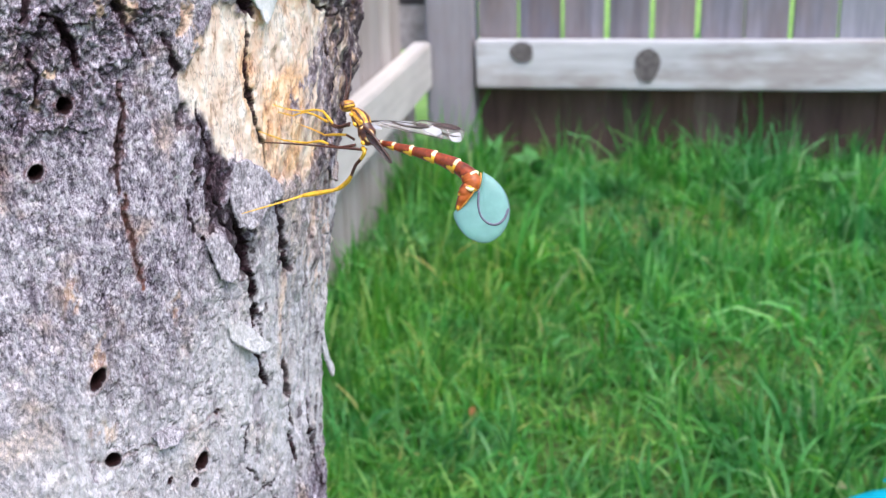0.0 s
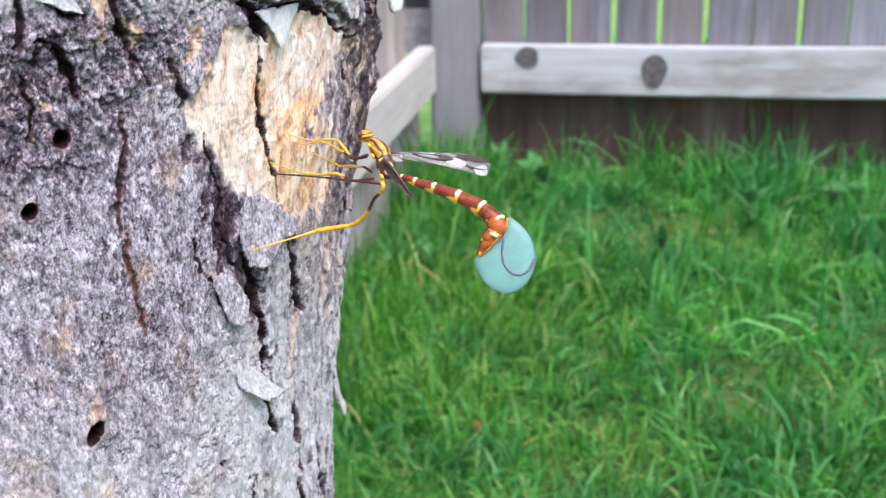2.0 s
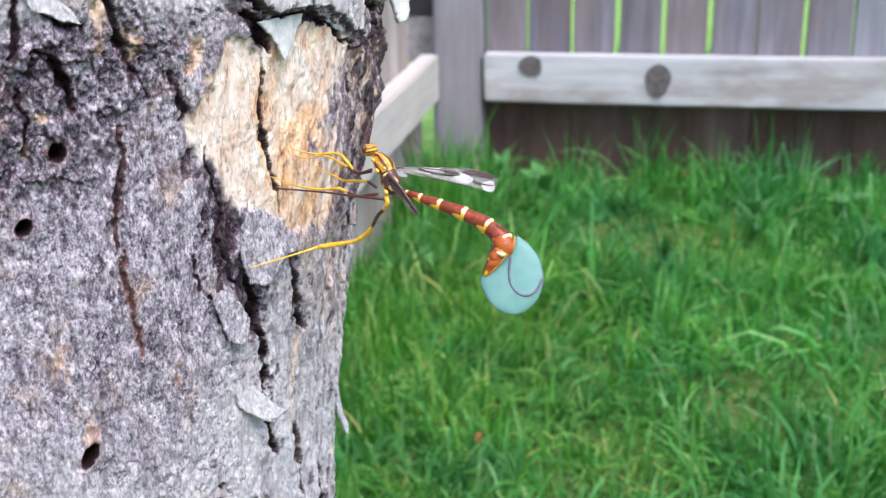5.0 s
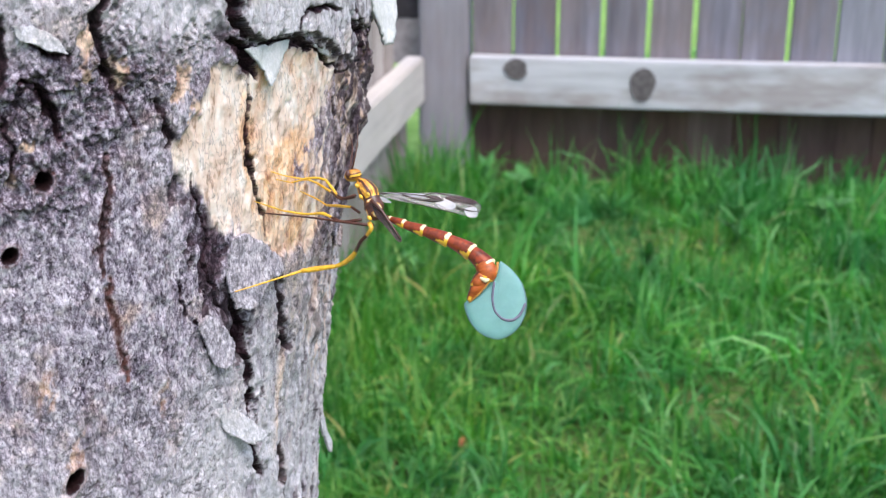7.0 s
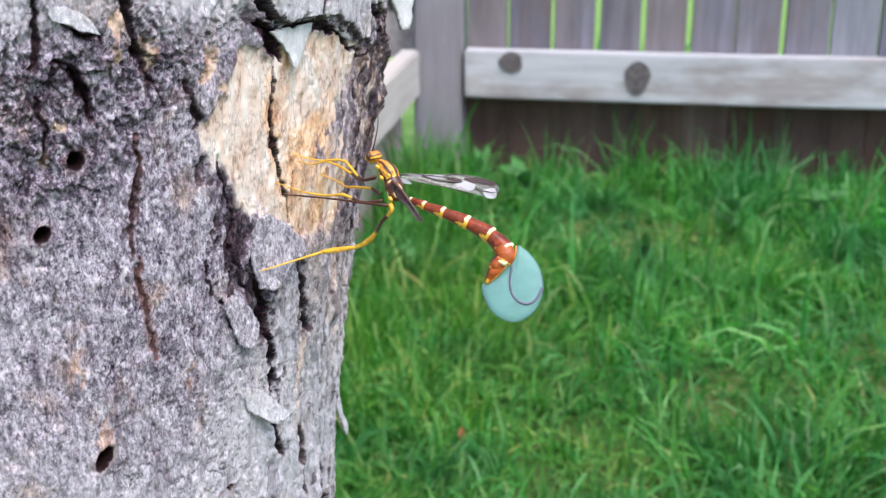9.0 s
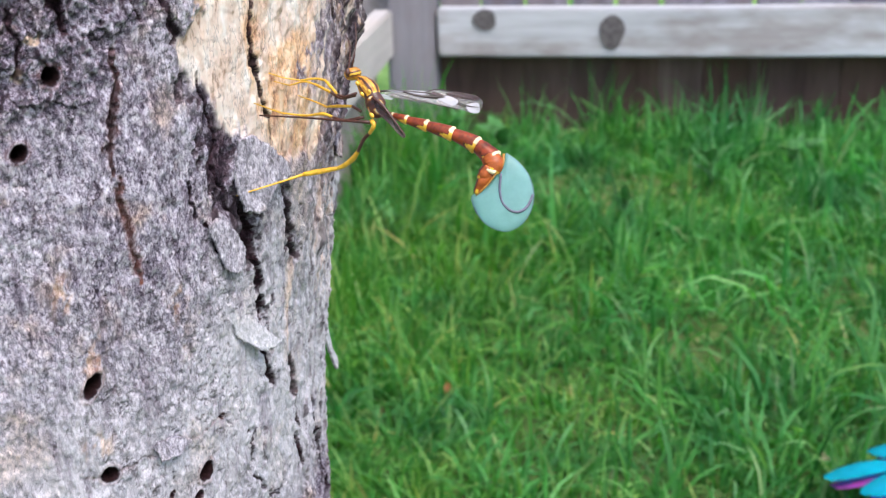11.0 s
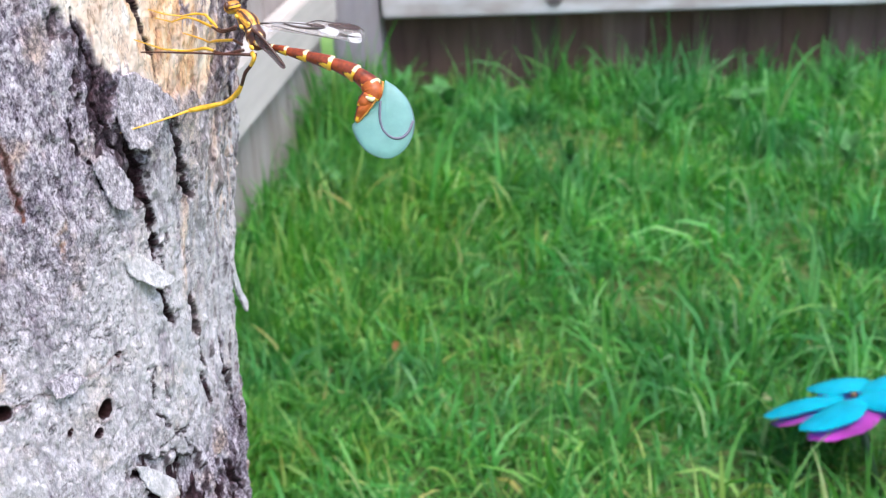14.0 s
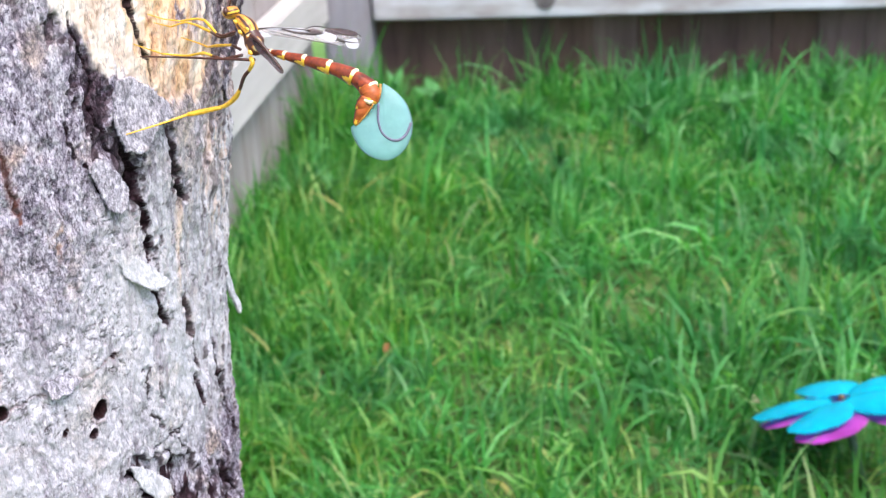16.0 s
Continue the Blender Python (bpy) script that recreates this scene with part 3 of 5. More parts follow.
    chip = np.zeros(U.shape)
    for cu, cv, ca, cb in CHIPS:
        chip = np.maximum(chip, step(1.15, 0.75, np.hypot((wu - cu) / ca, (wv - cv) / cb) + 0.55 * fbm(U / 2.5, V / 3.5, 4, 109, 0.65)))
    # rough, dark, scaly old bark above and left, and at the torn lower edge
    old = 0.5 * step(0.1, 0.5, fbm(U / 26, V / 22, 4, 41) * 0.7 + 0.75 * step(35, 85, V) - 0.75 * step(125, 165, U) - 0.05) * step(0, 30, V)
    seam = line_distance(wu, wv, [(152, 68), (158, 54), (163, 42), (166, 30), (173, 20)])[0]
    old = np.maximum(old, 0.95 * step(5.5, 1.5, seam + 2.0 * fbm(U / 2.2, V / 8, 3, 67)))
    old = np.maximum(old, step(0.0, 0.5, fbm(U / 8, V / 11, 3, 43) + 1.0 - np.abs(V + 100) / 24 - step(222, 178, U) * 0.5) * step(-62, -76, V) * 0.6)
    # recess shade in colour: fissure borders, valley, gully and left hollow darkened
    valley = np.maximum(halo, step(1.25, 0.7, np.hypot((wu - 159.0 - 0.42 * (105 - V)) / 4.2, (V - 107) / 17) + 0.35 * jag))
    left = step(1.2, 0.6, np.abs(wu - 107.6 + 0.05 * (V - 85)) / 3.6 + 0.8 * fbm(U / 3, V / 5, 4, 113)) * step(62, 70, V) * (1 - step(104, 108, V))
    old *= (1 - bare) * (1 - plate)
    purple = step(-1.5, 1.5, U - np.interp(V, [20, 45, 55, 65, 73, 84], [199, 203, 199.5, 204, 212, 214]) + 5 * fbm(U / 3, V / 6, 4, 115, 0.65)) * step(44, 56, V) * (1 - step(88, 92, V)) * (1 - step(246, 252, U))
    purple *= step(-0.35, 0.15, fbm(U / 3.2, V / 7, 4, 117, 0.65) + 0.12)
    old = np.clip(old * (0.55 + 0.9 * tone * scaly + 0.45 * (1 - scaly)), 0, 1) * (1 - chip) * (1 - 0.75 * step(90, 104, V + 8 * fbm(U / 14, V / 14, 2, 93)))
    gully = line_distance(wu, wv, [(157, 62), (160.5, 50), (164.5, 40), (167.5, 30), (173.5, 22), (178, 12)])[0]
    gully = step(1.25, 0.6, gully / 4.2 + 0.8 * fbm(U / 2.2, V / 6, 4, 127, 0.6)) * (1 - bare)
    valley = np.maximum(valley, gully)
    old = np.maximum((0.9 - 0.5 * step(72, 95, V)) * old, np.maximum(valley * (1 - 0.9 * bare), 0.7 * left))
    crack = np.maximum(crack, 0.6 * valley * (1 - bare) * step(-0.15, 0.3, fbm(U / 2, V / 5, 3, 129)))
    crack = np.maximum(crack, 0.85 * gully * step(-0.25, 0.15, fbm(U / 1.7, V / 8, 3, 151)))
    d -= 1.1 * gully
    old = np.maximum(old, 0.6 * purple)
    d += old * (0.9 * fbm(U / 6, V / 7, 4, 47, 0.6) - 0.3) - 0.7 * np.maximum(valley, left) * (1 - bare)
    d -= 0.6 * chip
    d += flutes * 0.45 * fbm(U / 2.0, V / 7, 4, 119, 0.65) * step(10, 30, V)
    tan = step(-0.6, 0.8, U - (172 + np.interp(V, [36, 53, 74, 88], [13, 6, -1, 1]))) * np.clip(0.62 + 0.7 * fbm(U / 7, V / 9, 4, 51, 0.6) - 0.75 * step(180, 187, U + 3 * fbm(U / 5, V / 5, 2, 121)) * step(62, 74, V), 0, 1) * (1 - step(206, 218, U))
    strip = np.exp(-((U - 222 - 4 * fbm(V / 15, V * 0, 2, 53)) / 7) ** 2) * step(-10, 10, V) * (1 - step(48, 60, V))
    bare2 = np.maximum(bare * (1 - 0.5 * step(203, 216, U) * step(-0.1, 0.35, flute)), 0.28 * strip) * (1 - 0.92 * purple)
    crack = np.maximum(crack, 0.6 * flutes * step(0.16, 0.06, np.abs(flute)) * step(-40, 0, V))
    bare2 = np.maximum(bare2, 0.45 * np.exp(-((U - 201 - 0.04 * V) / 1.6) ** 2) * step(-32, -18, V) * (1 - step(0, 8, V)))
    bare2 = np.maximum(bare2, 0.42 * flutes * step(-0.1, -0.4, splint) * step(-35, 0, V) * (1 - step(90, 96, V)))
    crack = np.maximum(crack, 0.6 * flutes * step(0.42, 0.6, splint) * step(-45, -5, V))
    for su, sv, sa, sb in ((118.7, 19.2, 3, 5), (150, 7.9, 2.5, 5), (126.5, 1.2, 3.2, 6), (128.4, -21.3, 4, 4), (151.7, 6, 2, 3)):
        stain = np.exp(-((wu - su) / sa) ** 2 - ((wv - sv) / sb) ** 2) * step(-0.3, 0.5, fbm(U / 2, V / 3, 3, 155))
        bare2, tan = np.maximum(bare2, 0.5 * stain), np.maximum(tan, step(0.2, 0.5, stain))
    bare2 = np.maximum(bare2, 0.8 * chip)
    tan = np.clip(np.maximum(tan, 0.6 * chip + strip + (U > 195) * (V < 20)), 0, 1)
    vein = np.abs(fbm((U + 0.45 * V) / 3.2 + 0.5 * jag, V / 7.5, 3, 141, 0.6))
    thin = step(0.085, 0.03, vein) * step(-0.05, 0.35, fbm(U / 11, V / 13, 3, 143)) * (1 - 0.55 * bare) * (1 - 0.7 * plate)
    d -= 0.45 * thin
    crack = np.maximum(crack, 0.62 * thin)
    streaky = fibrous * (1 - plate)
    crack = np.maximum(crack, 0.85 * streaky * step(0.12, 0.5, strand + 0.4 * splint))
    bare2 = np.maximum(bare2 * (1 - 0.5 * streaky), 0.9 * streaky * step(0.05, -0.4, strand))
    low = streaky * step(58, 44, V + 6 * fbm(U / 6, V / 6, 2, 153))
    bare2 = bare2 * (1 - 0.6 * low)
    crack = np.maximum(crack, 0.8 * low * step(0.0, 0.3, splint))
    tan = np.where(streaky > 0.5, np.clip(0.35 + 0.6 * fbm(U / 3, V / 10, 2, 145), 0, 1), tan)
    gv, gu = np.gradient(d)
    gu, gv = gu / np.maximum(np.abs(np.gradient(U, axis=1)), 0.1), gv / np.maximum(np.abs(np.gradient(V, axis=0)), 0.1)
    # steep walls of the relief are darkened too, as painted shade
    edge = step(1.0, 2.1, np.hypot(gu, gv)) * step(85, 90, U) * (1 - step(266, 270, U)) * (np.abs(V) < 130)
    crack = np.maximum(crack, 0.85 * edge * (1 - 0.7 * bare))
    bleach = np.clip(0.8 * step(45, -35, V) + 0.35 * step(175, 215, U) * step(25, -15, V) + 0.3 * step(145, 195, U) * step(45, 5, V) + 0.8 * step(88, 104, V) + 0.6 * plate + 0.35 * fbm(U / 30, V / 30, 3, 91), 0, 1) * (1 - 0.9 * step(-75, -88, V) * step(170, 190, U)) * (1 - 0.5 * step(-50, -90, V))
    P = trunk_point(U, V, d)
    nv, nu = U.shape
    idx = np.arange(nv * nu).reshape(nv, nu)
    nxt = np.roll(idx, -1, axis=1)
    P[-1] = P[-1].mean(0) + 0.02 * (P[-1] - P[-1].mean(0))
    f = np.stack([idx[:-1], nxt[:-1], nxt[1:], idx[1:]], -1).reshape(-1, 4)
    link_mesh("trunk", P.reshape(-1, 3), f, BARK, tree, attrs={"bare": bare2, "crack": crack, "rust": np.clip(rust, 0, 1), "old": old, "tan": tan, "bleach": bleach, "hole_shade": hole_shade})
    return tree


TREE = make_trunk()


def make_flake(poly, hinge, lift, thick=0.7, curl=1.0, seed=1, skin=None):
    """A thin shard of bark that stands off the trunk, held along one side (hinge: the direction, in u and v, in which it lifts)."""
    us, vs = [p[0] for p in poly], [p[1] for p in poly]
    n = 46
    U, V = np.meshgrid(np.linspace(min(us) - 1, max(us) + 1, n), np.linspace(min(vs) - 1, max(vs) + 1, n))
    sd = inside(U + 0.35 * fbm(U / 2.5, V / 2.5, 3, seed), V + 0.35 * fbm(U / 2.5, V / 2.5, 3, seed + 1), poly)
    proj = U * hinge[0] + V * hinge[1]
    lo, hi = proj[sd > 0].min(), proj[sd > 0].max()
    s = np.clip((proj - lo) / (hi - lo), 0, 1)
    base = 0.6 + lift * s ** 1.6 * curl + 0.25 * fbm(U / 2, V / 4, 3, seed + 2) + np.interp(V, [-85, -70, -50, -15, 8, 35], [0, -0.8, -1.8, -1.3, 0, 0]) * step(180, 222, U)
    keep = sd > -0.2
    quad = keep[:-1, :-1] & keep[1:, :-1] & keep[:-1, 1:] & keep[1:, 1:]
    idx = np.arange(n * n).reshape(n, n)
    f = np.stack([idx[:-1, :-1], idx[:-1, 1:], idx[1:, 1:], idx[1:, :-1]], -1)[quad]
    bm = bmesh.new()
    P = trunk_point(U, V, base).reshape(-1, 3)
    used = np.unique(f)
    made = {i: bm.verts.new(P[i]) for i in used}
    for q in f:
        bm.faces.new([made[i] for i in q])
    back = bmesh.ops.duplicate(bm, geom=bm.faces[:])
    twin = {v: back["vert_map"][v] for v in made.values()}
    low = trunk_point(U, V, base - thick).reshape(-1, 3)
    for i, v in made.items():
        twin[v].co = low[i]
    for e in [e for e in bm.edges if e.is_boundary and e.verts[0] in twin and e.verts[1] in twin]:
        a, b = e.verts
        bm.faces.new((a, b, twin[b], twin[a]))
    bmesh.ops.recalc_face_normals(bm, faces=bm.faces)
    return part("bark_flake", bm, skin or PALE_BARK, TREE, "thin lifted shard of grey bark")


make_flake([(170.4, 45), (176.2, 44.2), (184.6, 39.4), (191, 33.8), (193.6, 29.8), (186, 29), (178.6, 23.4), (171.6, 25.5), (169, 32.7)], (0.2, -0.98), 3.0, 1.0, 1, 11, FLAKE_BARK)
make_flake([(160.2, 24.6), (163.2, 16.5), (165.8, 12), (169, 9.8), (172.4, 11.3), (172.8, 16.1), (168, 22.5), (163, 25.8)], (0.3, -0.95), 2.4, 0.8, 1, 21, FLAKE_BARK)
make_flake([(168.5, -1.2), (172, -8.5), (176, -12.5), (181, -16.3), (187.5, -15.8), (182.5, -10.4), (176.5, -4.6)], (0.5, -0.86), 4.5, 0.8, 1, 31)
make_flake([(143.5, -28.4), (149, -27.6), (155.5, -30.2), (151, -32.6), (146, -32)], (0.2, -0.98), 1.8, 0.7, 1, 45, FLAKE_BARK)
make_flake([(250, -36), (257, -34), (263, -48), (265.5, -57), (261, -58.5), (257, -50)], (0.3, -0.95), 5.0, 0.9, 1, 41)
make_flake([(236, 31), (243, 32), (249, 26), (247, 20), (241, 22)], (0.6, -0.8), 2.0, 0.8, 1, 91, BARK)
make_flake([(107.4, 104.8), (112, 104.4), (117.2, 101.5), (119.6, 97.8), (114, 99.6), (108.9, 101.7)], (0.2, -0.97), 1.6, 0.8, 1, 51)
make_flake([(173.3, -66), (178.5, -68.7), (187.7, -77.5), (188.4, -82.2), (183.4, -82), (177.2, -74.3)], (0.3, -0.95), 4.0, 0.8, 1, 61)
make_flake([(250, 128), (263, 128), (266, 100), (262, 83), (258, 81.5), (255, 92), (251, 106)], (0.95, -0.3), 13.0, 1.2, 1, 71, WHITE_BARK)
make_flake([(170.5, 93.4), (181, 93.2), (189.5, 93.8), (186, 88.5), (183.5, 85), (180.3, 82.6), (178.4, 87.2), (174.5, 90)], (0.1, -0.99), 1.2, 0.9, 1, 95, WHITE_BARK)
make_flake([(196, 99), (205, 99.5), (218, 97), (222, 88), (212, 86), (200, 91)], (0.1, -0.99), 1.6, 0.8, 1, 81)


# ---- grass ----
def blades(count, area, length, width, seed, lean=0.55):
    """Tufts of curved, tapering blades."""
    rng = np.random.default_rng(seed)
    x0, x1, y0, y1 = area
    tufts = max(1, count // 11)
    tx, ty = rng.uniform(x0, x1, tufts), rng.uniform(y0, y1, tufts)
    keep = rng.uniform(0, 1, tufts) < np.clip(0.8 + 0.5 * fbm(tx * 4, ty * 4, 3, seed), 0.35, 1)
    # no tufts on the brown ground added against green bounce
    keep &= np.hypot(tx + 0.24, ty - 0.1) > 0.55
    tx, ty = tx[keep], ty[keep]
    tufts = len(tx)
    tway, tsize = rng.uniform(0, 2 * np.pi, tufts), np.clip(rng.lognormal(0, 0.33, tufts), 0.5, 1.6)
    tsize *= np.clip(1 + 0.5 * fbm(tx * 2.3, ty * 2.3, 2, seed + 4), 0.55, 1.6)
    own = rng.integers(0, tufts, count)
    n = count
    x, y = tx[own] + rng.normal(0, 0.012, n), ty[own] + rng.normal(0, 0.012, n)
    L = rng.uniform(*length, n) * tsize[own]
    w = rng.uniform(*width, n) * np.sqrt(tsize[own])
    way = tway[own] + rng.normal(0, 1.1, n)
    bend = np.abs(rng.normal(lean, 0.4, n))
    side = way + np.pi / 2 + rng.normal(0, 0.5, n)
    s = np.array([0, 0.28, 0.55, 0.8, 1.0])
    wide = np.array([0.65, 1.0, 0.85, 0.5, 0.04])
    ang = np.minimum(bend[:, None] * (0.2 + 2.0 * s[None, :] ** 1.2), 2.1)
    ds = np.diff(s, prepend=0)[None, :] * L[:, None]
    way = way[:, None] + rng.normal(0, 0.5, n)[:, None] * s[None, :]
    c = np.stack([x[:, None] + np.cumsum(np.sin(ang) * np.cos(way) * ds, 1), y[:, None] + np.cumsum(np.sin(ang) * np.sin(way) * ds, 1),
                  np.maximum(np.cumsum(np.cos(ang) * ds, 1), 0.004 + 0 * ds) - 0.004], -1)
    c[..., 2] = np.where((np.hypot(c[..., 0] + 0.285, c[..., 1] - 0.265) < 0.19), -0.02, c[..., 2])
    roll = rng.normal(0, 0.5, n)[:, None] * (0.3 + s[None, :])
    flat = np.stack([np.cos(side)[:, None] * np.cos(roll), np.sin(side)[:, None] * np.cos(roll), np.sin(roll)], -1)
    off = flat * (w[:, None] * wide[None, :] / 2)[..., None]
    P = np.stack([c - off, c + off], 2).reshape(n, 10, 3)
    q = np.array([[0, 1, 3, 2], [2, 3, 5, 4], [4, 5, 7, 6], [6, 7, 9, 8]])
    F = (np.arange(n)[:, None, None] * 10 + q[None]).reshape(-1, 4)
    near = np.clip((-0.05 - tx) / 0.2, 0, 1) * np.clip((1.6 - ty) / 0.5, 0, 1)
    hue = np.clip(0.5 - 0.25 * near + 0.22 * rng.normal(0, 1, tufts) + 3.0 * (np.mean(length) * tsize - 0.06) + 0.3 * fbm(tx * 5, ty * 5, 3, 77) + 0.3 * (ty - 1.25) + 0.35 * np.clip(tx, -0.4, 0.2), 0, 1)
    # random per tuft; light painted in beside the trunk, paler far right
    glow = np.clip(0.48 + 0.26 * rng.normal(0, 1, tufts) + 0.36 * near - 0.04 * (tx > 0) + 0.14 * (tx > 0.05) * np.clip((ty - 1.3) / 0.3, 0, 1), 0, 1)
    return P.reshape(-1, 3), F, np.repeat(hue[own], 10), np.repeat(glow[own], 10)


def make_grass(name, sets, label):
    P, F, H, G, k = [], [], [], [], 0
    for s in sets:
        p, f, h, g = blades(*s)
        P.append(p)
        F.append(f + k)
        H.append(h)
        G.append(g)
        k += len(p)
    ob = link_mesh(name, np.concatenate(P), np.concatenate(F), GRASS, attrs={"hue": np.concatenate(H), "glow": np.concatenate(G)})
    tagged(ob, label, "grass", kind="stuff")


make_grass("grass", [
    (36000, (-0.42, 1.05, 0.62, 1.75), (0.027, 0.066), (0.002, 0.0044), 1, 0.75),
    (22000, (-0.42, 1.3, 1.6, 2.32), (0.03, 0.07), (0.0028, 0.0055), 2, 0.65),
    (2000, (-0.42, 1.2, 0.7, 2.15), (0.065, 0.105), (0.0032, 0.0058), 3, 0.8),
    (420, (-0.34, 1.3, 2.2, 2.34), (0.06, 0.12), (0.002, 0.0042), 6, 0.3),
    (2600, (0.0, 1.3, 2.05, 2.3), (0.055, 0.1), (0.0028, 0.0055), 19, 0.5),
    (12000, (-0.42, 0.7, 0.6, 1.3), (0.02, 0.05), (0.0017, 0.0034), 9, 0.9),
    (12000, (-1.6, 2.2, -1.6, 0.7), (0.04, 0.08), (0.003, 0.005), 4, 0.6),
    (6000, (-0.42, 1.3, 2.02, 2.29), (0.03, 0.06), (0.0022, 0.004), 11, 0.7),
    (4000, (-0.43, -0.15, 0.75, 2.0), (0.025, 0.06), (0.002, 0.004), 13, 0.7),
    (3000, (-0.45, -0.3, 1.1, 2.2), (0.05, 0.1), (0.0025, 0.005), 17, 0.45),
    (900, (0.12, 0.5, 0.66, 0.82), (0.05, 0.085), (0.002, 0.0038), 12, 0.5),
    (7000, (-0.36, 2.4, 2.42, 3.4), (0.06, 0.14), (0.003, 0.006), 5, 0.5),
    (5000, (1.2, 2.6, 0.6, 2.3), (0.05, 0.1), (0.003, 0.005), 7, 0.5),
], "uncut green lawn grass with some yellowed blades")

# ---- wasp ----
YELLOW = plain("wasp_yellow", (0.72, 0.40, 0.035), 0.35, 0.5, 0.25, 700)
LEGGOLD = plain("wasp_leg_gold", (0.78, 0.41, 0.03), 0.4, 0.5, 0.25, 900)
CREAM = plain("wasp_cream", (0.72, 0.58, 0.34), 0.4, 0.5, 0.2, 700)
RUSTY = plain("wasp_chestnut", (0.21, 0.032, 0.007), 0.34, 0.45, 0.6, 650)
OCHRE = plain("wasp_ochre", (0.46, 0.20, 0.04), 0.45, 0.3, 0.45, 900)
AMBER = plain("wasp_amber", (0.34, 0.075, 0.014), 0.4, 0.35, 0.4, 600)
DARK = plain("wasp_vein", (0.03, 0.018, 0.015), 0.4, 0.4, 0.3, 500)
BROWN = plain("wasp_brown", (0.07, 0.022, 0.014), 0.35, 0.5, 0.35, 500)


def membrane_material(name, colour, clear, rough, thru):
    m, n, l, b = mat(name, rough, 0.5)
    r = ramp(n, [(0.35, tuple(c * 0.88 for c in colour)), (0.65, tuple(min(1, c * 1.06) for c in colour))])
    l.new(tex(n, l, 160, 4), r.inputs[0])
    l.new(r.outputs[0], b.inputs["Base Color"])
    t, c = n.new("ShaderNodeBsdfTranslucent"), n.new("ShaderNodeBsdfTransparent")
    l.new(r.outputs[0], t.inputs[0])
    c.inputs[0].default_value = (*[0.5 + 0.5 * v for v in colour], 1)
    m1, m2 = n.new("ShaderNodeMixShader"), n.new("ShaderNodeMixShader")
    m1.inputs[0].default_value, m2.inputs[0].default_value = thru, clear
    l.new(b.outputs[0], m1.inputs[1])
    l.new(t.outputs[0], m1.inputs[2])
    l.new(m1.outputs[0], m2.inputs[1])
    l.new(c.outputs[0], m2.inputs[2])
    l.new(m2.outputs[0], n["Material Output"].inputs[0])
    return m


BLADDER = membrane_material("taut_membrane", (0.46, 0.75, 0.74), 0.42, 0.06, 0.5)
WINGSKIN = membrane_material("wing_skin", (0.72, 0.68, 0.68), 0.84, 0.1, 0.25)
WINGDARK = membrane_material("wing_skin_smoky", (0.16, 0.10, 0.10), 0.5, 0.25, 0.3)
# whitish skin that paints the wing's glints
WINGLIGHT = membrane_material("wing_skin_glint", (0.86, 0.84, 0.89), 0.68, 0.15, 0.3)
MM = 0.001


def smooth_path(pts, times):
    """Catmull-Rom through the points."""
    pts = [Vector(p) for p in pts]
    full = [2 * pts[0] - pts[1], *pts, 2 * pts[-1] - pts[-2]]
    out = []
    for i in range(len(pts) - 1):
        a, b, c, d = full[i:i + 4]
        for k in range(times):
            t = k / times
            out.append(0.5 * (2 * b + (c - a) * t + (2 * a - 5 * b + 4 * c - d) * t * t + (3 * b - a - 3 * c + d) * t ** 3))
    return [*out, pts[-1]]


def loft(pts, radii, sides=12, times=4, flat=1.0, paint=None):
    """A tapered, capped tube in mm; paint(ring 0..1, angle) picks the material slot."""
    path = smooth_path(pts, times)
    n = len(path)
    rad = [float(r) for r in np.interp(np.linspace(0, 1, n), np.linspace(0, 1, len(radii)), radii)]
    bm = bmesh.new()
    rings, side = [], None
    for i, p in enumerate(path):
        d = (path[min(i + 1, n - 1)] - path[max(i - 1, 0)]).normalized()
        side = (Vector((0, 0, 1)) if side is None else side)
        side = (side - side.dot(d) * d).normalized()
        other = d.cross(side)
        rings.append([bm.verts.new((p + rad[i] * (math.cos(a) * side * flat + math.sin(a) * other)) * MM) for a in [2 * math.pi * k / sides for k in range(sides)]])
    for i in range(n - 1):
        for k in range(sides):
            f = bm.faces.new((rings[i][k], rings[i][(k + 1) % sides], rings[i + 1][(k + 1) % sides], rings[i + 1][k]))
            if paint:
                f.material_index = paint((i + 0.5) / (n - 1), 2 * math.pi * (k + 0.5) / sides)
    for ring, p, s in ((rings[0], path[0], -1), (rings[-1], path[-1], 1)):
        d = (path[1] - path[0] if s < 0 else path[-1] - path[-2]).normalized()
        tip = bm.verts.new((p + s * 0.55 * d * (rad[0] if s < 0 else rad[-1])) * MM)
        for k in range(sides):
            f = bm.faces.new((ring[k], ring[(k + 1) % sides], tip))
            if paint:
                f.material_index = paint(0.0 if s < 0 else 1.0, 2 * math.pi * (k + 0.5) / sides)
    bmesh.ops.recalc_face_normals(bm, faces=bm.faces)
    return bm


def more(ob, *mats):
    for m in mats:
        ob.data.materials.append(m)
    return ob


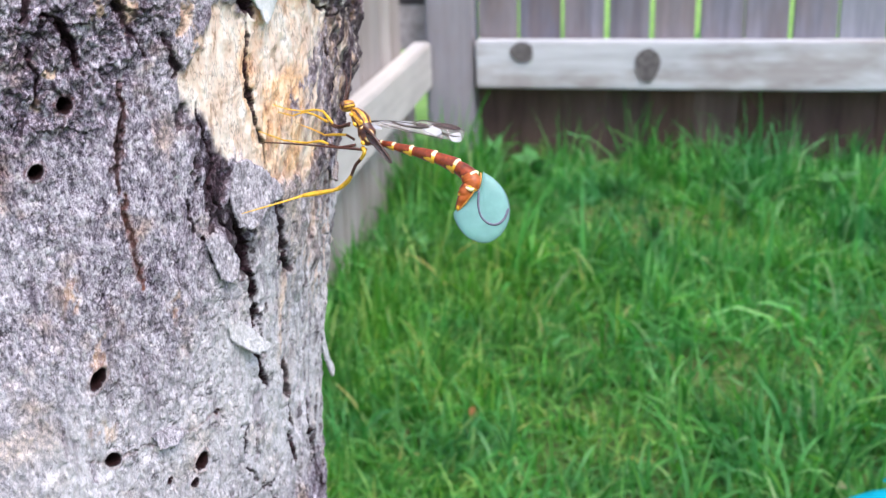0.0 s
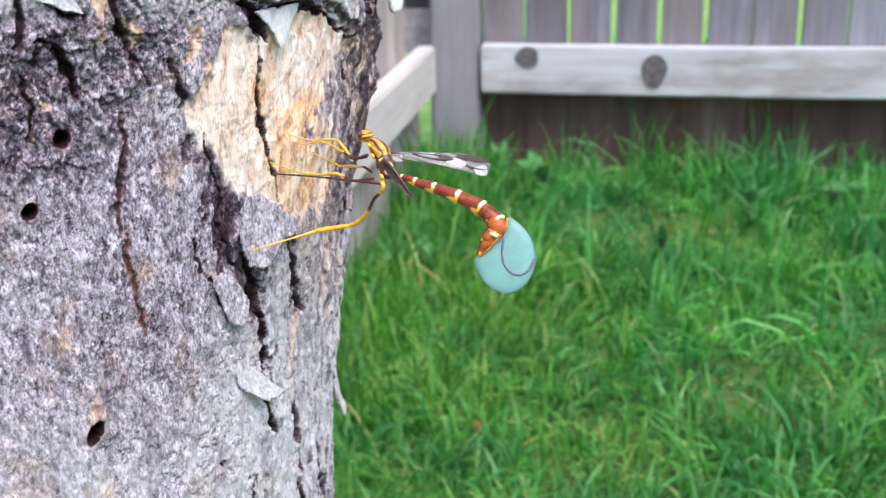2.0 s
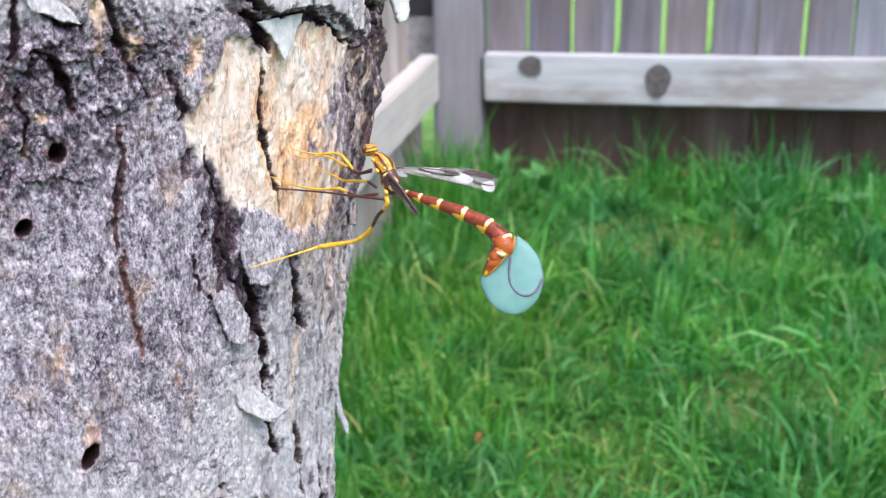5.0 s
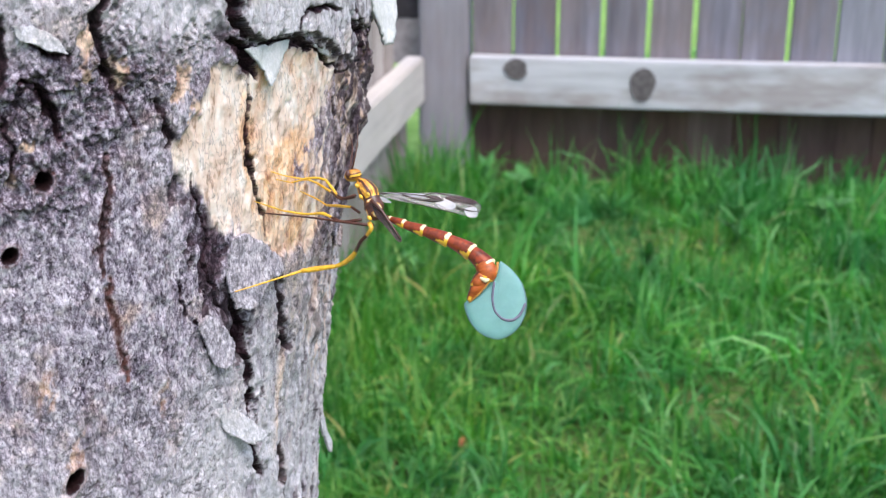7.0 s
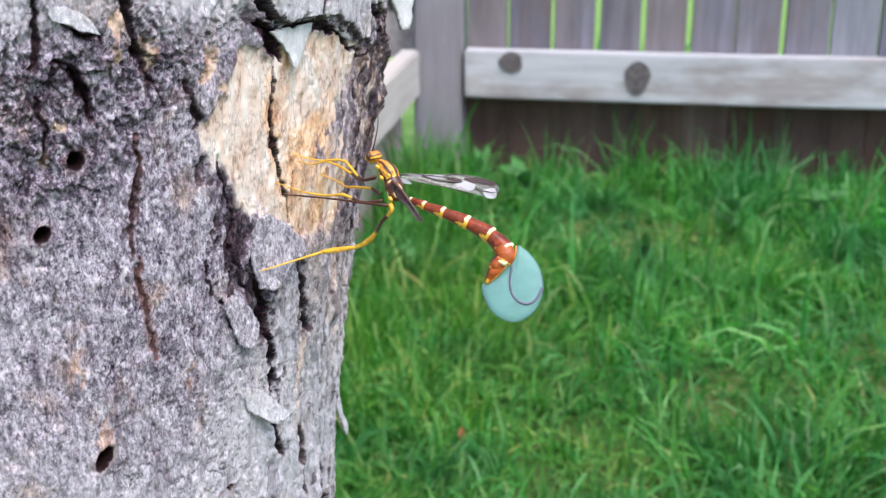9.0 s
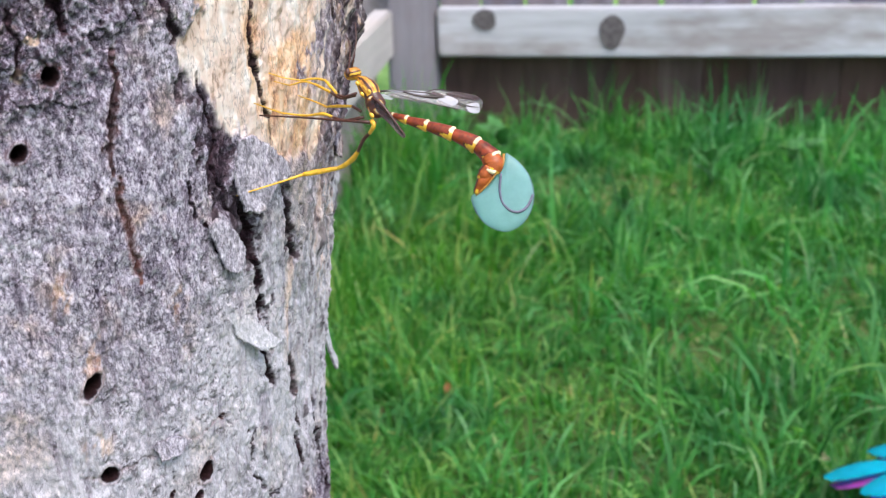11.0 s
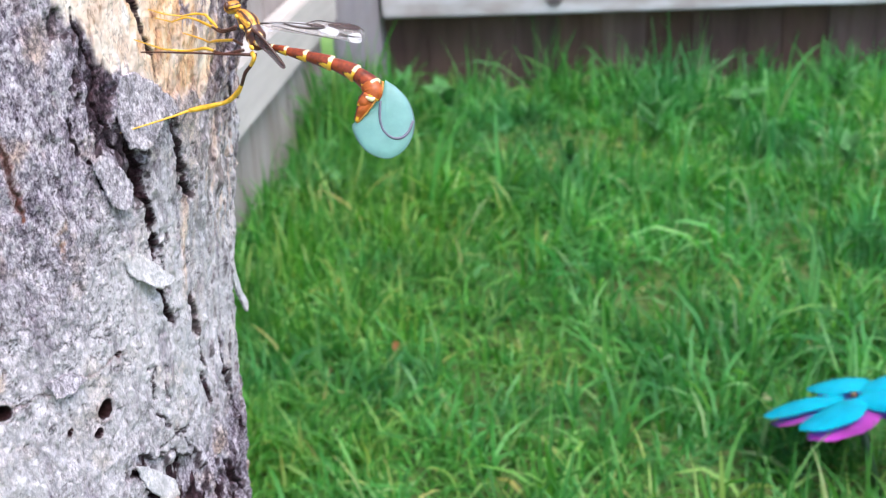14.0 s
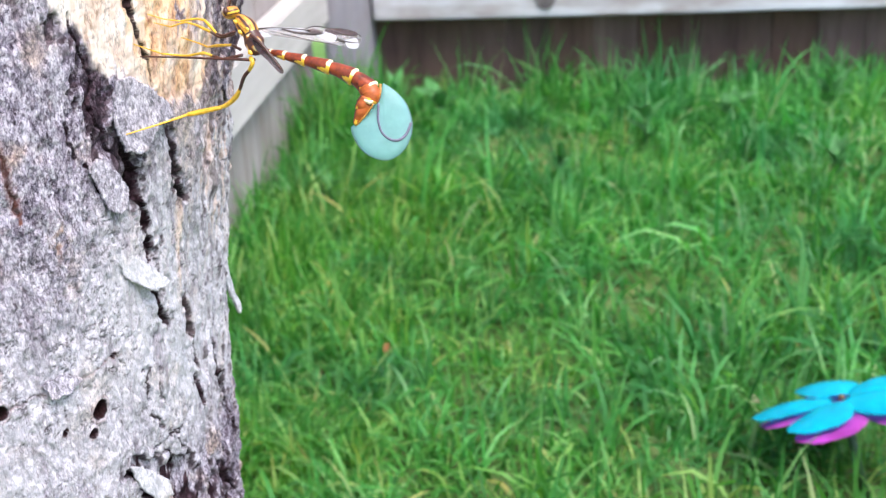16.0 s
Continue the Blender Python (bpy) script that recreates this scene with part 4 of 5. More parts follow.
def sheet(outline, thick, material, name, parent, label="", dome=0.0, times=4):
    """A thin sheet with that outline (mm); dome swells it to both sides like a cushion."""
    edge = smooth_path([*outline, outline[0]], times)[:-1]
    mid = sum(edge, Vector()) / len(edge)
    n = len(edge)
    bm = bmesh.new()
    fr, bk = [], []
    levels = (1.0, 0.93, 0.8, 0.6, 0.35, 0.12)
    for s in levels:
        z = thick / 2 + dome * math.sqrt(max(0, 1 - s * s))
        fr.append([bm.verts.new((mid + (p - mid) * s + Vector((0, 0, z if s < 1 else thick / 2))) * MM) for p in edge])
        bk.append([bm.verts.new((mid + (p - mid) * s - Vector((0, 0, z if s < 1 else thick / 2))) * MM) for p in edge])
    for grid, flip in ((fr, 1), (bk, -1)):
        for a, b in zip(grid, grid[1:]):
            for k in range(n):
                q = (a[k], a[(k + 1) % n], b[(k + 1) % n], b[k])
                bm.faces.new(q[::flip])
        bm.faces.new(grid[-1][::flip])
    for k in range(n):
        bm.faces.new((fr[0][k], bk[0][k], bk[0][(k + 1) % n], fr[0][(k + 1) % n]))
    bmesh.ops.recalc_face_normals(bm, faces=bm.faces)
    return part(name, bm, material, parent, label)


def limb(name, pieces, parent, label="", material=None):
    """A leg: one mesh of jointed, tapering pieces; each piece is (points, radii, material slot)."""
    whole = bmesh.new()
    for pts, radii, slot in pieces:
        bm = loft(pts, [(0.8 if name == "hind_leg" else 0.68) * r for r in radii], 10, 4)
        me = bpy.data.meshes.new("piece")
        for f in bm.faces:
            f.material_index = slot
        bm.to_mesh(me)
        bm.free()
        whole.from_mesh(me)
        bpy.data.meshes.remove(me)
    ob = part(name, whole, LEGGOLD, parent, label)
    return more(ob, BROWN, YELLOW)


WASP_TURN = Matrix(((0.99007, -0.02278, 0.13871), (0.13812, 0.34111, -0.92982), (-0.02614, 0.93975, 0.34087))).to_4x4()
WASP_SEAT = Matrix.Translation((-0.0721, 0.2822, 0.5414)) @ WASP_TURN @ Matrix.Translation((0.0015, 0.0004, 0))
WAIST = (4.4, -1.7, 0)


def make_wasp():
    wasp = new("wasp")
    tagged(wasp, "long-legged yellow and chestnut ichneumon wasp boring into the bark", "wasp")
    wasp.matrix_world = WASP_SEAT
    # head: yellow with brown bands
    bm = bmesh.new()
    bmesh.ops.create_uvsphere(bm, u_segments=40, v_segments=32, radius=1)
    for f in bm.faces:
        c = f.calc_center_median()
        f.material_index = 1 if (0.12 < c.y < 0.32 or -0.35 < c.y < -0.2 or c.y > 0.86) and c.x > -0.8 else 2 if -0.2 < c.y < 0.12 or c.y < -0.6 else 0
    bmesh.ops.transform(bm, matrix=Matrix.Translation((-0.0038, 0.0097, -0.005)) @ pose(0, 0, 0, 10, 0, 12) @ Matrix.Diagonal((0.0023, 0.0018, 0.0024, 1)), verts=bm.verts)
    head = more(part("head", bm, OCHRE, wasp, "ochre head banded with brown"), BROWN, YELLOW)
    for z in (-0.0030, -0.0070):
        bm = bmesh.new()
        bmesh.ops.create_uvsphere(bm, u_segments=14, v_segments=10, radius=1)
        bmesh.ops.transform(bm, matrix=Matrix.Translation((-0.0050, 0.0097, z)) @ Matrix.Diagonal((0.0007, 0.0011, 0.0008, 1)), verts=bm.verts)
        part("eye", bm, BROWN, head, "glossy dark brown compound eye")
    for pts in ([(-4.1, 10.8, -4), (-3.3, 14, -3), (-2.8, 18.4, -4), (-3.2, 23.5, -6)], [(-5.3, 11.2, -9), (-5.1, 15.2, -12), (-5.5, 19.3, -16), (-6.8, 22.5, -18)]):
        part("antenna", loft(pts, (0.26, 0.2, 0.16, 0.1), 8, 6), BROWN, head, "thin dark brown feeler")

    # thorax: brown flanks, yellow back and spots
    def spots(s, a):
        if s < 0.5:
            line = math.sin(7 * a + 2.0 * math.sin(5 * s) + 0.8)
            return 1 if line > 0.42 or 0.46 < s else 0 if line < -0.88 or 0.44 < s else 2
        spot = math.sin(3 * a + 0.9) * math.sin(15 * s + 0.8 * math.cos(2 * a))
        return 3 if spot > 0.66 else 2 if spot > 0.4 else 1
    thorax = part("thorax", loft([(-2.0, 8.3, -4.5), (-0.5, 6.6, -3.2), (1.2, 4.3, -2.5), (2.3, 1.6, -2), (3.0, -0.5, -1), (4.2, -1.7, -0.5)], (0.9, 1.7, 2.1, 2.5, 2.6, 2.2, 2.5, 2.7, 2.3, 2.3, 1.7, 1.0), 44, 10, 1.0, spots),
                  YELLOW, wasp, "brown thorax with yellow stripes and spots")
    more(thorax, BROWN, OCHRE, CREAM)
    for x, y, z, r in ((-2.3, 6.6, -1.6, 0.5), (0.9, 4.4, -0.4, 0.5), (2.3, 3.0, -1.0, 0.45), (-1.0, 3.6, 0.0, 0.5), (1.6, -2.0, 1.2, 0.55)):
        bm = bmesh.new()
        bmesh.ops.create_uvsphere(bm, u_segments=12, v_segments=8, radius=1)
        bmesh.ops.transform(bm, matrix=Matrix.Translation((x * MM, y * MM, z * MM)) @ pose(0, 0, 0, 0, 0, 35) @ Matrix.Diagonal((r * MM, 1.5 * r * MM, 0.5 * MM, 1)), verts=bm.verts)
        part("plate", bm, YELLOW, thorax, "small yellow plate")

    # abdomen: chestnut segments with yellow and cream hind bands; it pulses about its waist
    belly = new("abdomen")
    belly.parent = wasp
    at = Vector(WAIST)
    belly.location = at * MM

    def rel(pts):
        return [Vector(p) - at for p in pts]
    line = [(3.9, -1.4, -0.5), (6.1, -1.9, 0.6), (8.4, -2.5, 1.4), (12.6, -3.9, 2.6), (18.3, -5.7, 4.0), (24.9, -8.2, 5.4), (29.6, -10.9, 6.6), (32.9, -13.9, 7.8)]
    radii = [0.6, 0.78, 1.0, 1.3, 1.62, 1.95, 2.25, 2.4]
    tube = rel(smooth_path(line, 8))
    tr = np.interp(np.linspace(0, 1, len(tube)), np.linspace(0, 1, len(radii)), radii)
    cuts = (0, 12, 21, 29, 37, 46, 56)

    def bands(s, a):
        under = math.sin(a)
        if s > 0.9 + 0.02 * math.sin(4 * a):
            return 2 if under < 0.05 else 1
        reach = 0.58 + 3.2 * (under - 0.66) ** 2
        if 0.3 < under < 0.93 and s > reach:
            return 1
        if under > 0.93 or (under > 0.2 and s > reach - 0.09):
            return 3
        return 0
    for k, (i, j) in enumerate(zip(cuts, cuts[1:])):
        seg = tube[i:j + 1]
        rr = [tr[q] * (0.84 + 0.26 * ((q - i) / (j - i)) ** 0.7) for q in range(i, j + 1)]
        bm = loft(seg, rr, 48, 4, 1.0, bands)
        more(part("abdomen_segment", bm, RUSTY, belly, "chestnut segment with a yellow and cream hind band"), YELLOW, CREAM, BROWN)
    tail = (([(31.6, -13.0, 8.2), (32.7, -15.0, 8.8), (32.2, -17.0, 9.0)], (2.2, 2.75, 2.1), 0), ([(31.6, -16.4, 9.4), (30.2, -17.9, 9.4), (29.0, -18.6, 9.2)], (1.9, 1.8, 0.9), 1),
            ([(31.4, -17.6, 9.2), (30.0, -19.6, 9.0), (28.4, -22.4, 8.4)], (1.8, 1.7, 0.8), 1))
    for pts, rr, mode in tail:
        bm = loft(rel(pts), rr, 24, 6, 0.8, lambda s, a, mode=mode: 1 if s > 0.84 - 0.12 * math.sin(a) and math.sin(a) < 0.4 else 2 if math.sin(a) > 0.75 and mode else 0)
        more(part("abdomen_segment", bm, AMBER, belly, "folded chestnut tail segment edged with yellow"), YELLOW, BROWN)
    part("abdomen_edge", loft(rel([(35.3, -12.6, 8.6), (35.0, -15.2, 9.6), (33.0, -18.0, 9.9), (30.6, -20.9, 9.6), (28.4, -23.0, 8.8)]), (0.35, 0.36, 0.22, 0.3, 0.15), 10, 5), OCHRE, belly, "yellow rim between tail and membrane")
    part("abdomen_edge", loft(rel([(31.0, -16.6, 10.6), (32.4, -17.3, 10.8), (33.2, -16.9, 10.5)]), (0.35, 0.6, 0.3), 10, 5), CREAM, belly, "pale yellow fold on the tail")
    rim = [(36.0, -12.2), (38.9, -14.3), (41.7, -17.9), (42.9, -22.6), (42.3, -26.7), (40.0, -30.2), (36.0, -32.1), (31.3, -30.5), (28.4, -27.0), (27.3, -23.2)]
    disc = sheet(rel([(x, y, 7.5) for x, y in rim] + [(31.6, -19.8, 7.5), (34.6, -15.6, 7.5)]), 0.5, BLADDER, "membrane", belly, "blown-up pale aqua see-through membrane sac", 1.7)
    part("ovipositor", loft(rel([(34.6, -17.6, 9.4), (34.3, -21.6, 9.3), (35.0, -24.8, 9.2), (37.0, -26.8, 9.1), (39.4, -27.1, 9.0), (41.4, -25.6, 8.6), (42.6, -22.8, 8.0)]), (0.34, 0.36, 0.38, 0.44), 8, 6),
         plain("ovipositor_mauve", (0.13, 0.12, 0.17), 0.4), disc, "mauve-brown coiled egg tube")
    edge = rel(smooth_path([(x, y, 7.6) for x, y in rim], 4))
    part("membrane_rim", loft(edge, (0.08, 0.1, 0.2, 0.26, 0.16, 0.12, 0.12, 0.15, 0.24, 0.2), 8, 1), plain("rim_dusky", (0.10, 0.16, 0.17), 0.3), disc, "thin dusky rim")
    # wings
    fore = sheet([(2.65, 4.65, -3), (7.53, 5.15, -5), (15.48, 4.85, -7), (21.84, 5.15, -8), (27.88, 4.55, -9), (30.63, 3.05, -9), (30.21, 0.95, -9), (28.83, -0.35, -8), (25.33, 0.25, -7), (20.25, 1.35, -6), (13.89, 2.55, -5),
                  (7.63, 3.45, -4)], 0.05, WINGSKIN, "forewing", wasp, "clear glassy wing with smoky veins")
    hind = sheet([(3.07, 4.25, -6), (10.6, 5.45, -9), (18.55, 6.35, -12), (25.86, 5.55, -13), (29.68, 3.35, -13), (27.45, 1.45, -12), (20.25, 1.75, -10), (10.6, 3.05, -8)], 0.05, WINGSKIN, "forewing", wasp, "clear glassy wing behind the other")
    for pts, r in (([(2.65, 4.75, -2.9), (7.53, 5.25, -4.9), (15.48, 4.85, -6.9), (18.55, 4.15, -7.4)], (0.34, 0.28, 0.26, 0.2)), ([(15.05, 4.95, -6.8), (18.23, 5.85, -7.4), (22.26, 5.25, -8), (27.88, 4.55, -8.9), (30.63, 3.05, -8.9)], (0.18, 0.2, 0.16, 0.12)),
                   ([(6.36, 4.45, -4.2), (12.72, 2.85, -4.9), (19.08, 1.45, -5.9), (24.38, 0.45, -6.9)], (0.16, 0.14, 0.12)), ([(16.43, 4.45, -6.6), (20.14, 2.65, -7), (24.38, 1.85, -7.6), (29.47, 0.45, -8.2)], (0.15, 0.14, 0.1)),
                   ([(20.14, 2.65, -6.9), (22.79, 3.65, -7.6), (26.5, 2.85, -8.2), (30.32, 2.05, -8.9)], (0.13, 0.12, 0.08)), ([(24.38, 1.85, -7.5), (25.65, 1.15, -7.3), (25.86, 0.35, -7)], (0.12, 0.1)),
                   ([(9.54, 4.95, -5.2), (13.78, 3.85, -5.8), (18.02, 3.65, -6.5), (20.56, 3.85, -7.1)], (0.3, 0.42, 0.5, 0.2)), ([(21.73, 4.65, -7.7), (25.44, 3.75, -8.2), (29.15, 2.85, -8.6)], (0.16, 0.26, 0.1)),
                   ([(23.85, 2.45, -7.4), (27.03, 1.45, -7.8), (29.89, 1.25, -8.4)], (0.12, 0.22, 0.08))):
        part("vein", loft(pts, [0.85 * q for q in r], 6, 4), DARK, fore, "dark brown wing vein")
    sheet([(16.32, 4.85, -6.75), (18.02, 5.15, -7.1), (20.78, 3.95, -7.3), (18.66, 3.55, -7)], 0.06, WINGDARK, "stigma", fore, "dark spot on the wing's edge")
    # white sheets laid on the wing as painted glints
    sheet([(18.23, 3.55, -6.6), (21.2, 4.15, -7.2), (23.96, 2.85, -7.2), (22.9, 1.45, -6.8), (19.5, 1.85, -6.4)], 0.05, WINGLIGHT, "wing_cell", fore, "wing cell whitened for a painted glint")
    sheet([(25.86, 1.85, -7.8), (29.26, 2.45, -8.5), (29.68, -0.15, -8.1), (27.14, -0.25, -7.4)], 0.05, WINGLIGHT, "wing_cell", fore, "wing cell whitened for a painted glint")
    sheet([(4.0, 5.2, -3.4), (9.5, 5.5, -5.6), (15.5, 5.3, -6.9), (15.0, 4.4, -6.6), (9.0, 4.7, -5.2)], 0.05, WINGLIGHT, "wing_cell", fore, "whitish strip for a painted glint on the wing's front edge")
    sheet([(20.8, 4.9, -7.5), (24.0, 5.3, -8.0), (28.8, 4.4, -8.5), (29.4, 3.2, -8.5), (25.0, 3.3, -8.0), (22.0, 3.9, -7.6)], 0.05, WINGDARK, "wing_cell", fore, "smoky wing cell")
    sheet([(1.9, 3.0, 1), (4.8, 0.6, 2.4), (7.8, -3.4, 3.6), (10.4, -7.2, 4.2), (9.5, -8.0, 4.2), (6.2, -4.4, 3.2), (3.0, -1.0, 1.4)], 0.1, WINGDARK, "hindwing", wasp, "smoky brown folded wing")
    part("vein", loft([(1.9, 2.6, 1.2), (4.4, 0.4, 2.6), (7.4, -3.5, 3.8), (10.0, -7.2, 4.4)], (0.55, 0.4, 0.28, 0.14), 8, 4), BROWN, wasp, "dark leading edge of the hanging wing")
    sheet([(3.2, 4.2, -1.6), (5.8, 3.4, -1.4), (7.0, 2.4, -1.4), (4.6, 2.6, -1.4)], 0.06, WINGLIGHT, "wing_root", wasp, "pale wing root")
    # legs and the drill
    limb("front_leg", [([(-2.5, 4.2, -2), (-5.8, 3.3, -3), (-7.8, 4.2, -5)], (0.55, 0.5, 0.5), 1), ([(-7.8, 4.2, -5), (-9.6, 6.3, -6.5), (-11.4, 8.4, -8)], (0.45, 0.65, 0.5), 0),
                       ([(-11.4, 8.4, -8), (-14.3, 9.1, -10), (-18.2, 8.8, -11)], (0.5, 0.5, 0.36), 2), ([(-18.2, 8.8, -11), (-22.8, 9.4, -10.5), (-26.2, 10.1, -6.6)], (0.33, 0.28, 0.2), 0)], wasp, "thin bent yellow leg")
    limb("front_leg", [([(-2.9, 3.8, -4), (-7, 3.3, -6), (-10, 5.3, -9)], (0.5, 0.5, 0.5), 1), ([(-10, 5.3, -9), (-14.6, 8, -13)], (0.6, 0.5), 0), ([(-14.6, 8, -13), (-17.8, 8.9, -14), (-21.8, 8, -15.2)], (0.45, 0.4, 0.3), 2),
                       ([(-21.8, 8, -15.2), (-25.2, 8.3, -9.6)], (0.3, 0.2), 0)], wasp, "thin bent yellow leg")
    limb("middle_leg", [([(-1.5, -0.4, -4), (-4, 1.2, -6)], (0.6, 0.6), 1), ([(-4, 1.2, -6), (-8.2, 1.6, -9), (-11.6, 1.9, -13)], (0.55, 0.65, 0.45), 2), ([(-11.6, 1.9, -13), (-14.9, 3.8, -18), (-20.5, 6.3, -23.3)], (0.4, 0.33, 0.2), 0)], wasp,
         "thin bent yellow leg")
    limb("middle_leg", [([(-0.6, -2.4, 0), (-5.8, -3, -2), (-8.9, -1.9, -4)], (0.65, 0.6, 0.6), 1), ([(-8.9, -1.9, -4), (-11.6, -0.8, -6), (-14.5, -0.9, -7.5)], (0.5, 0.7, 0.5), 2), ([(-14.5, -0.9, -7.5), (-17.2, -0.9, -9), (-23.4, -0.1, -10)], (0.5, 0.45, 0.36), 0),
                        ([(-23.4, -0.1, -10), (-29.6, 1.7, -3.2)], (0.33, 0.2), 0)], wasp, "thin bent yellow leg")
    limb("hind_leg", [([(1.5, -3.2, 0), (2.1, -4.7, 1), (0.9, -6.4, -1)], (0.8, 0.75, 0.6), 2), ([(0.9, -6.4, -1), (-0.8, -7.9, -3), (-2.6, -10.5, -8)], (0.6, 0.65, 0.6), 1), ([(-2.6, -10.5, -8), (-4, -12.2, -10), (-6.4, -13.9, -12), (-8.5, -14.7, -13)], (0.6, 0.95, 0.85, 0.65), 2),
                      ([(-8.5, -14.7, -13), (-14.4, -15.7, -14), (-17.8, -16.3, -14)], (0.7, 1.0, 0.75), 0), ([(-17.8, -16.3, -14), (-23.4, -18.4, -11.5), (-29.0, -20.6, -7), (-34.2, -22.6, -3.2)], (0.5, 0.32, 0.26, 0.16), 0)], wasp, "long bent yellow hind leg")
    part("drill", loft([(2.6, -3.8, 0), (-1.5, -3.5, 0), (-6.8, -3, -2), (-13.8, -2.1, -5), (-22.1, -1.5, -6), (-28.7, -1.1, -7)], (0.5, 0.42, 0.32, 0.28, 0.24, 0.2), 8, 4), BROWN, wasp, "straight dark brown drilling sheath")
    return wasp, belly


WASP, BELLY = make_wasp()


# ---- garden toy and small things on the lawn ----
def petal(r, half, wave, drop, n=9):
    pts = []
    for i in range(n):
        s = i / (n - 1)
        w = half * max(0.05, (0.14 + s) ** 0.5 * math.sqrt(max(0, 1 - s ** 4)) * 0.95)
        pts.append((r * (0.1 + 0.9 * s), w, drop * s * s))
    bm = bmesh.new()
    rows = []
    for x, w, z in pts:
        rows.append([bm.verts.new((x, w * k, z + wave * (1 - k * k) * math.sin(x / r * 3))) for k in (-1, -0.75, -0.4, 0, 0.4, 0.75, 1)])
    for a, b in zip(rows, rows[1:]):
        for k in range(6):
            bm.faces.new((a[k], a[k + 1], b[k + 1], b[k]))
    bmesh.ops.solidify(bm, geom=bm.faces[:], thickness=0.0012)
    return bm


def make_pinwheel():
    toy = new("garden_pinwheel")
    tagged(toy, "shiny turquoise and magenta plastic garden pinwheel low in the grass", "pinwheel")
    toy.matrix_world = pose(0.262, 0.914, 0.083, -16, -15, 0)
    cyan = plain("turquoise_plastic", (0.0, 0.66, 0.86), 0.25, 0.5, 0.2, 30)
    pink = plain("magenta_plastic", (0.70, 0.10, 0.64), 0.3, 0.5, 0.3, 30)
    for k in range(5):
        bm = petal(0.080, 0.037, 0.006, -0.003)
        bmesh.ops.transform(bm, matrix=pose(0, 0, 0.0015 * (k % 2), 4, 0, 168 - 72 * k), verts=bm.verts)
        part("petal", bm, cyan, toy, "turquoise petal")
    for k in range(5):
        bm = petal(0.085, 0.040, 0.004, -0.004)
        bmesh.ops.transform(bm, matrix=pose(0.009, -0.006, -0.006, 4, 0, 167 - 72 * k), verts=bm.verts)
        part("petal", bm, pink, toy, "magenta under petal")
    bm = bmesh.new()
    bmesh.ops.create_cone(bm, cap_ends=True, segments=18, radius1=0.0032, radius2=0.0025, depth=0.004)
    bmesh.ops.translate(bm, vec=(0, 0, 0.003), verts=bm.verts)
    part("hub", bm, plain("hub_brown", (0.12, 0.07, 0.04), 0.5), toy, "small brown hub")
    bm = bmesh.new()
    bmesh.ops.create_cone(bm, cap_ends=True, segments=12, radius1=0.004, radius2=0.004, depth=0.085)
    bmesh.ops.translate(bm, vec=(0, 0, -0.05), verts=bm.verts)
    part("stake", bm, plain("stake_green", (0.03, 0.08, 0.03), 0.5), toy, "short dark stake")


make_pinwheel()


def leaf_mesh(L, W, fold=0.25, droop=0.3):
    bm = bmesh.new()
    rows = []
    for i in range(8):
        s = i / 7
        w = W / 2 * math.sin(math.pi * (0.04 + 0.96 * s) ** 0.8) + 0.0003
        z = L * (0.5 * s - droop * s * s)
        rows.append([bm.verts.new((L * s, w * k, z + abs(k) * w * fold)) for k in (-1, -0.5, 0, 0.5, 1)])
    for a, b in zip(rows, rows[1:]):
        for k in range(4):
            bm.faces.new((a[k], a[k + 1], b[k + 1], b[k]))
    bmesh.ops.solidify(bm, geom=bm.faces[:], thickness=0.0005)
    return bm


WEED = plain("weed_leaf", (0.11, 0.32, 0.10), 0.5, 0.4, 0.3, 60)


def make_weed(x, y, size, seed, count):
    weed = new("weed")
    tagged(weed, "broad-leaved green weed among the grass", "weed", "weeds in the lawn")
    weed.location = (x, y, 0)
    rng = random.Random(seed)
    for k in range(count):
        bm = leaf_mesh(size * rng.uniform(0.5, 0.9), size * rng.uniform(0.24, 0.36))
        bmesh.ops.transform(bm, matrix=pose(0, 0, rng.uniform(0.015, 0.06), rng.uniform(-20, 20), rng.uniform(-60, 5), 360 * k / count + rng.uniform(-25, 25)), verts=bm.verts)
        part("leaf", bm, WEED, weed)
    bm = bmesh.new()
    bmesh.ops.create_cone(bm, cap_ends=True, segments=8, radius1=0.002, radius2=0.0015, depth=0.07)
    bmesh.ops.translate(bm, vec=(0, 0, 0.03), verts=bm.verts)
    part("stem", bm, WEED, weed)


for i, (x, y, s) in enumerate(((-0.207, 2.14, 0.085), (0.17, 1.95, 0.07), (0.33, 2.05, 0.07), (0.02, 1.72, 0.05), (-0.33, 1.62, 0.05), (0.52, 2.12, 0.08), (0.44, 1.72, 0.06), (-0.3, 2.2, 0.06))):
    make_weed(x, y, s, i + 3, 7 + i % 3)


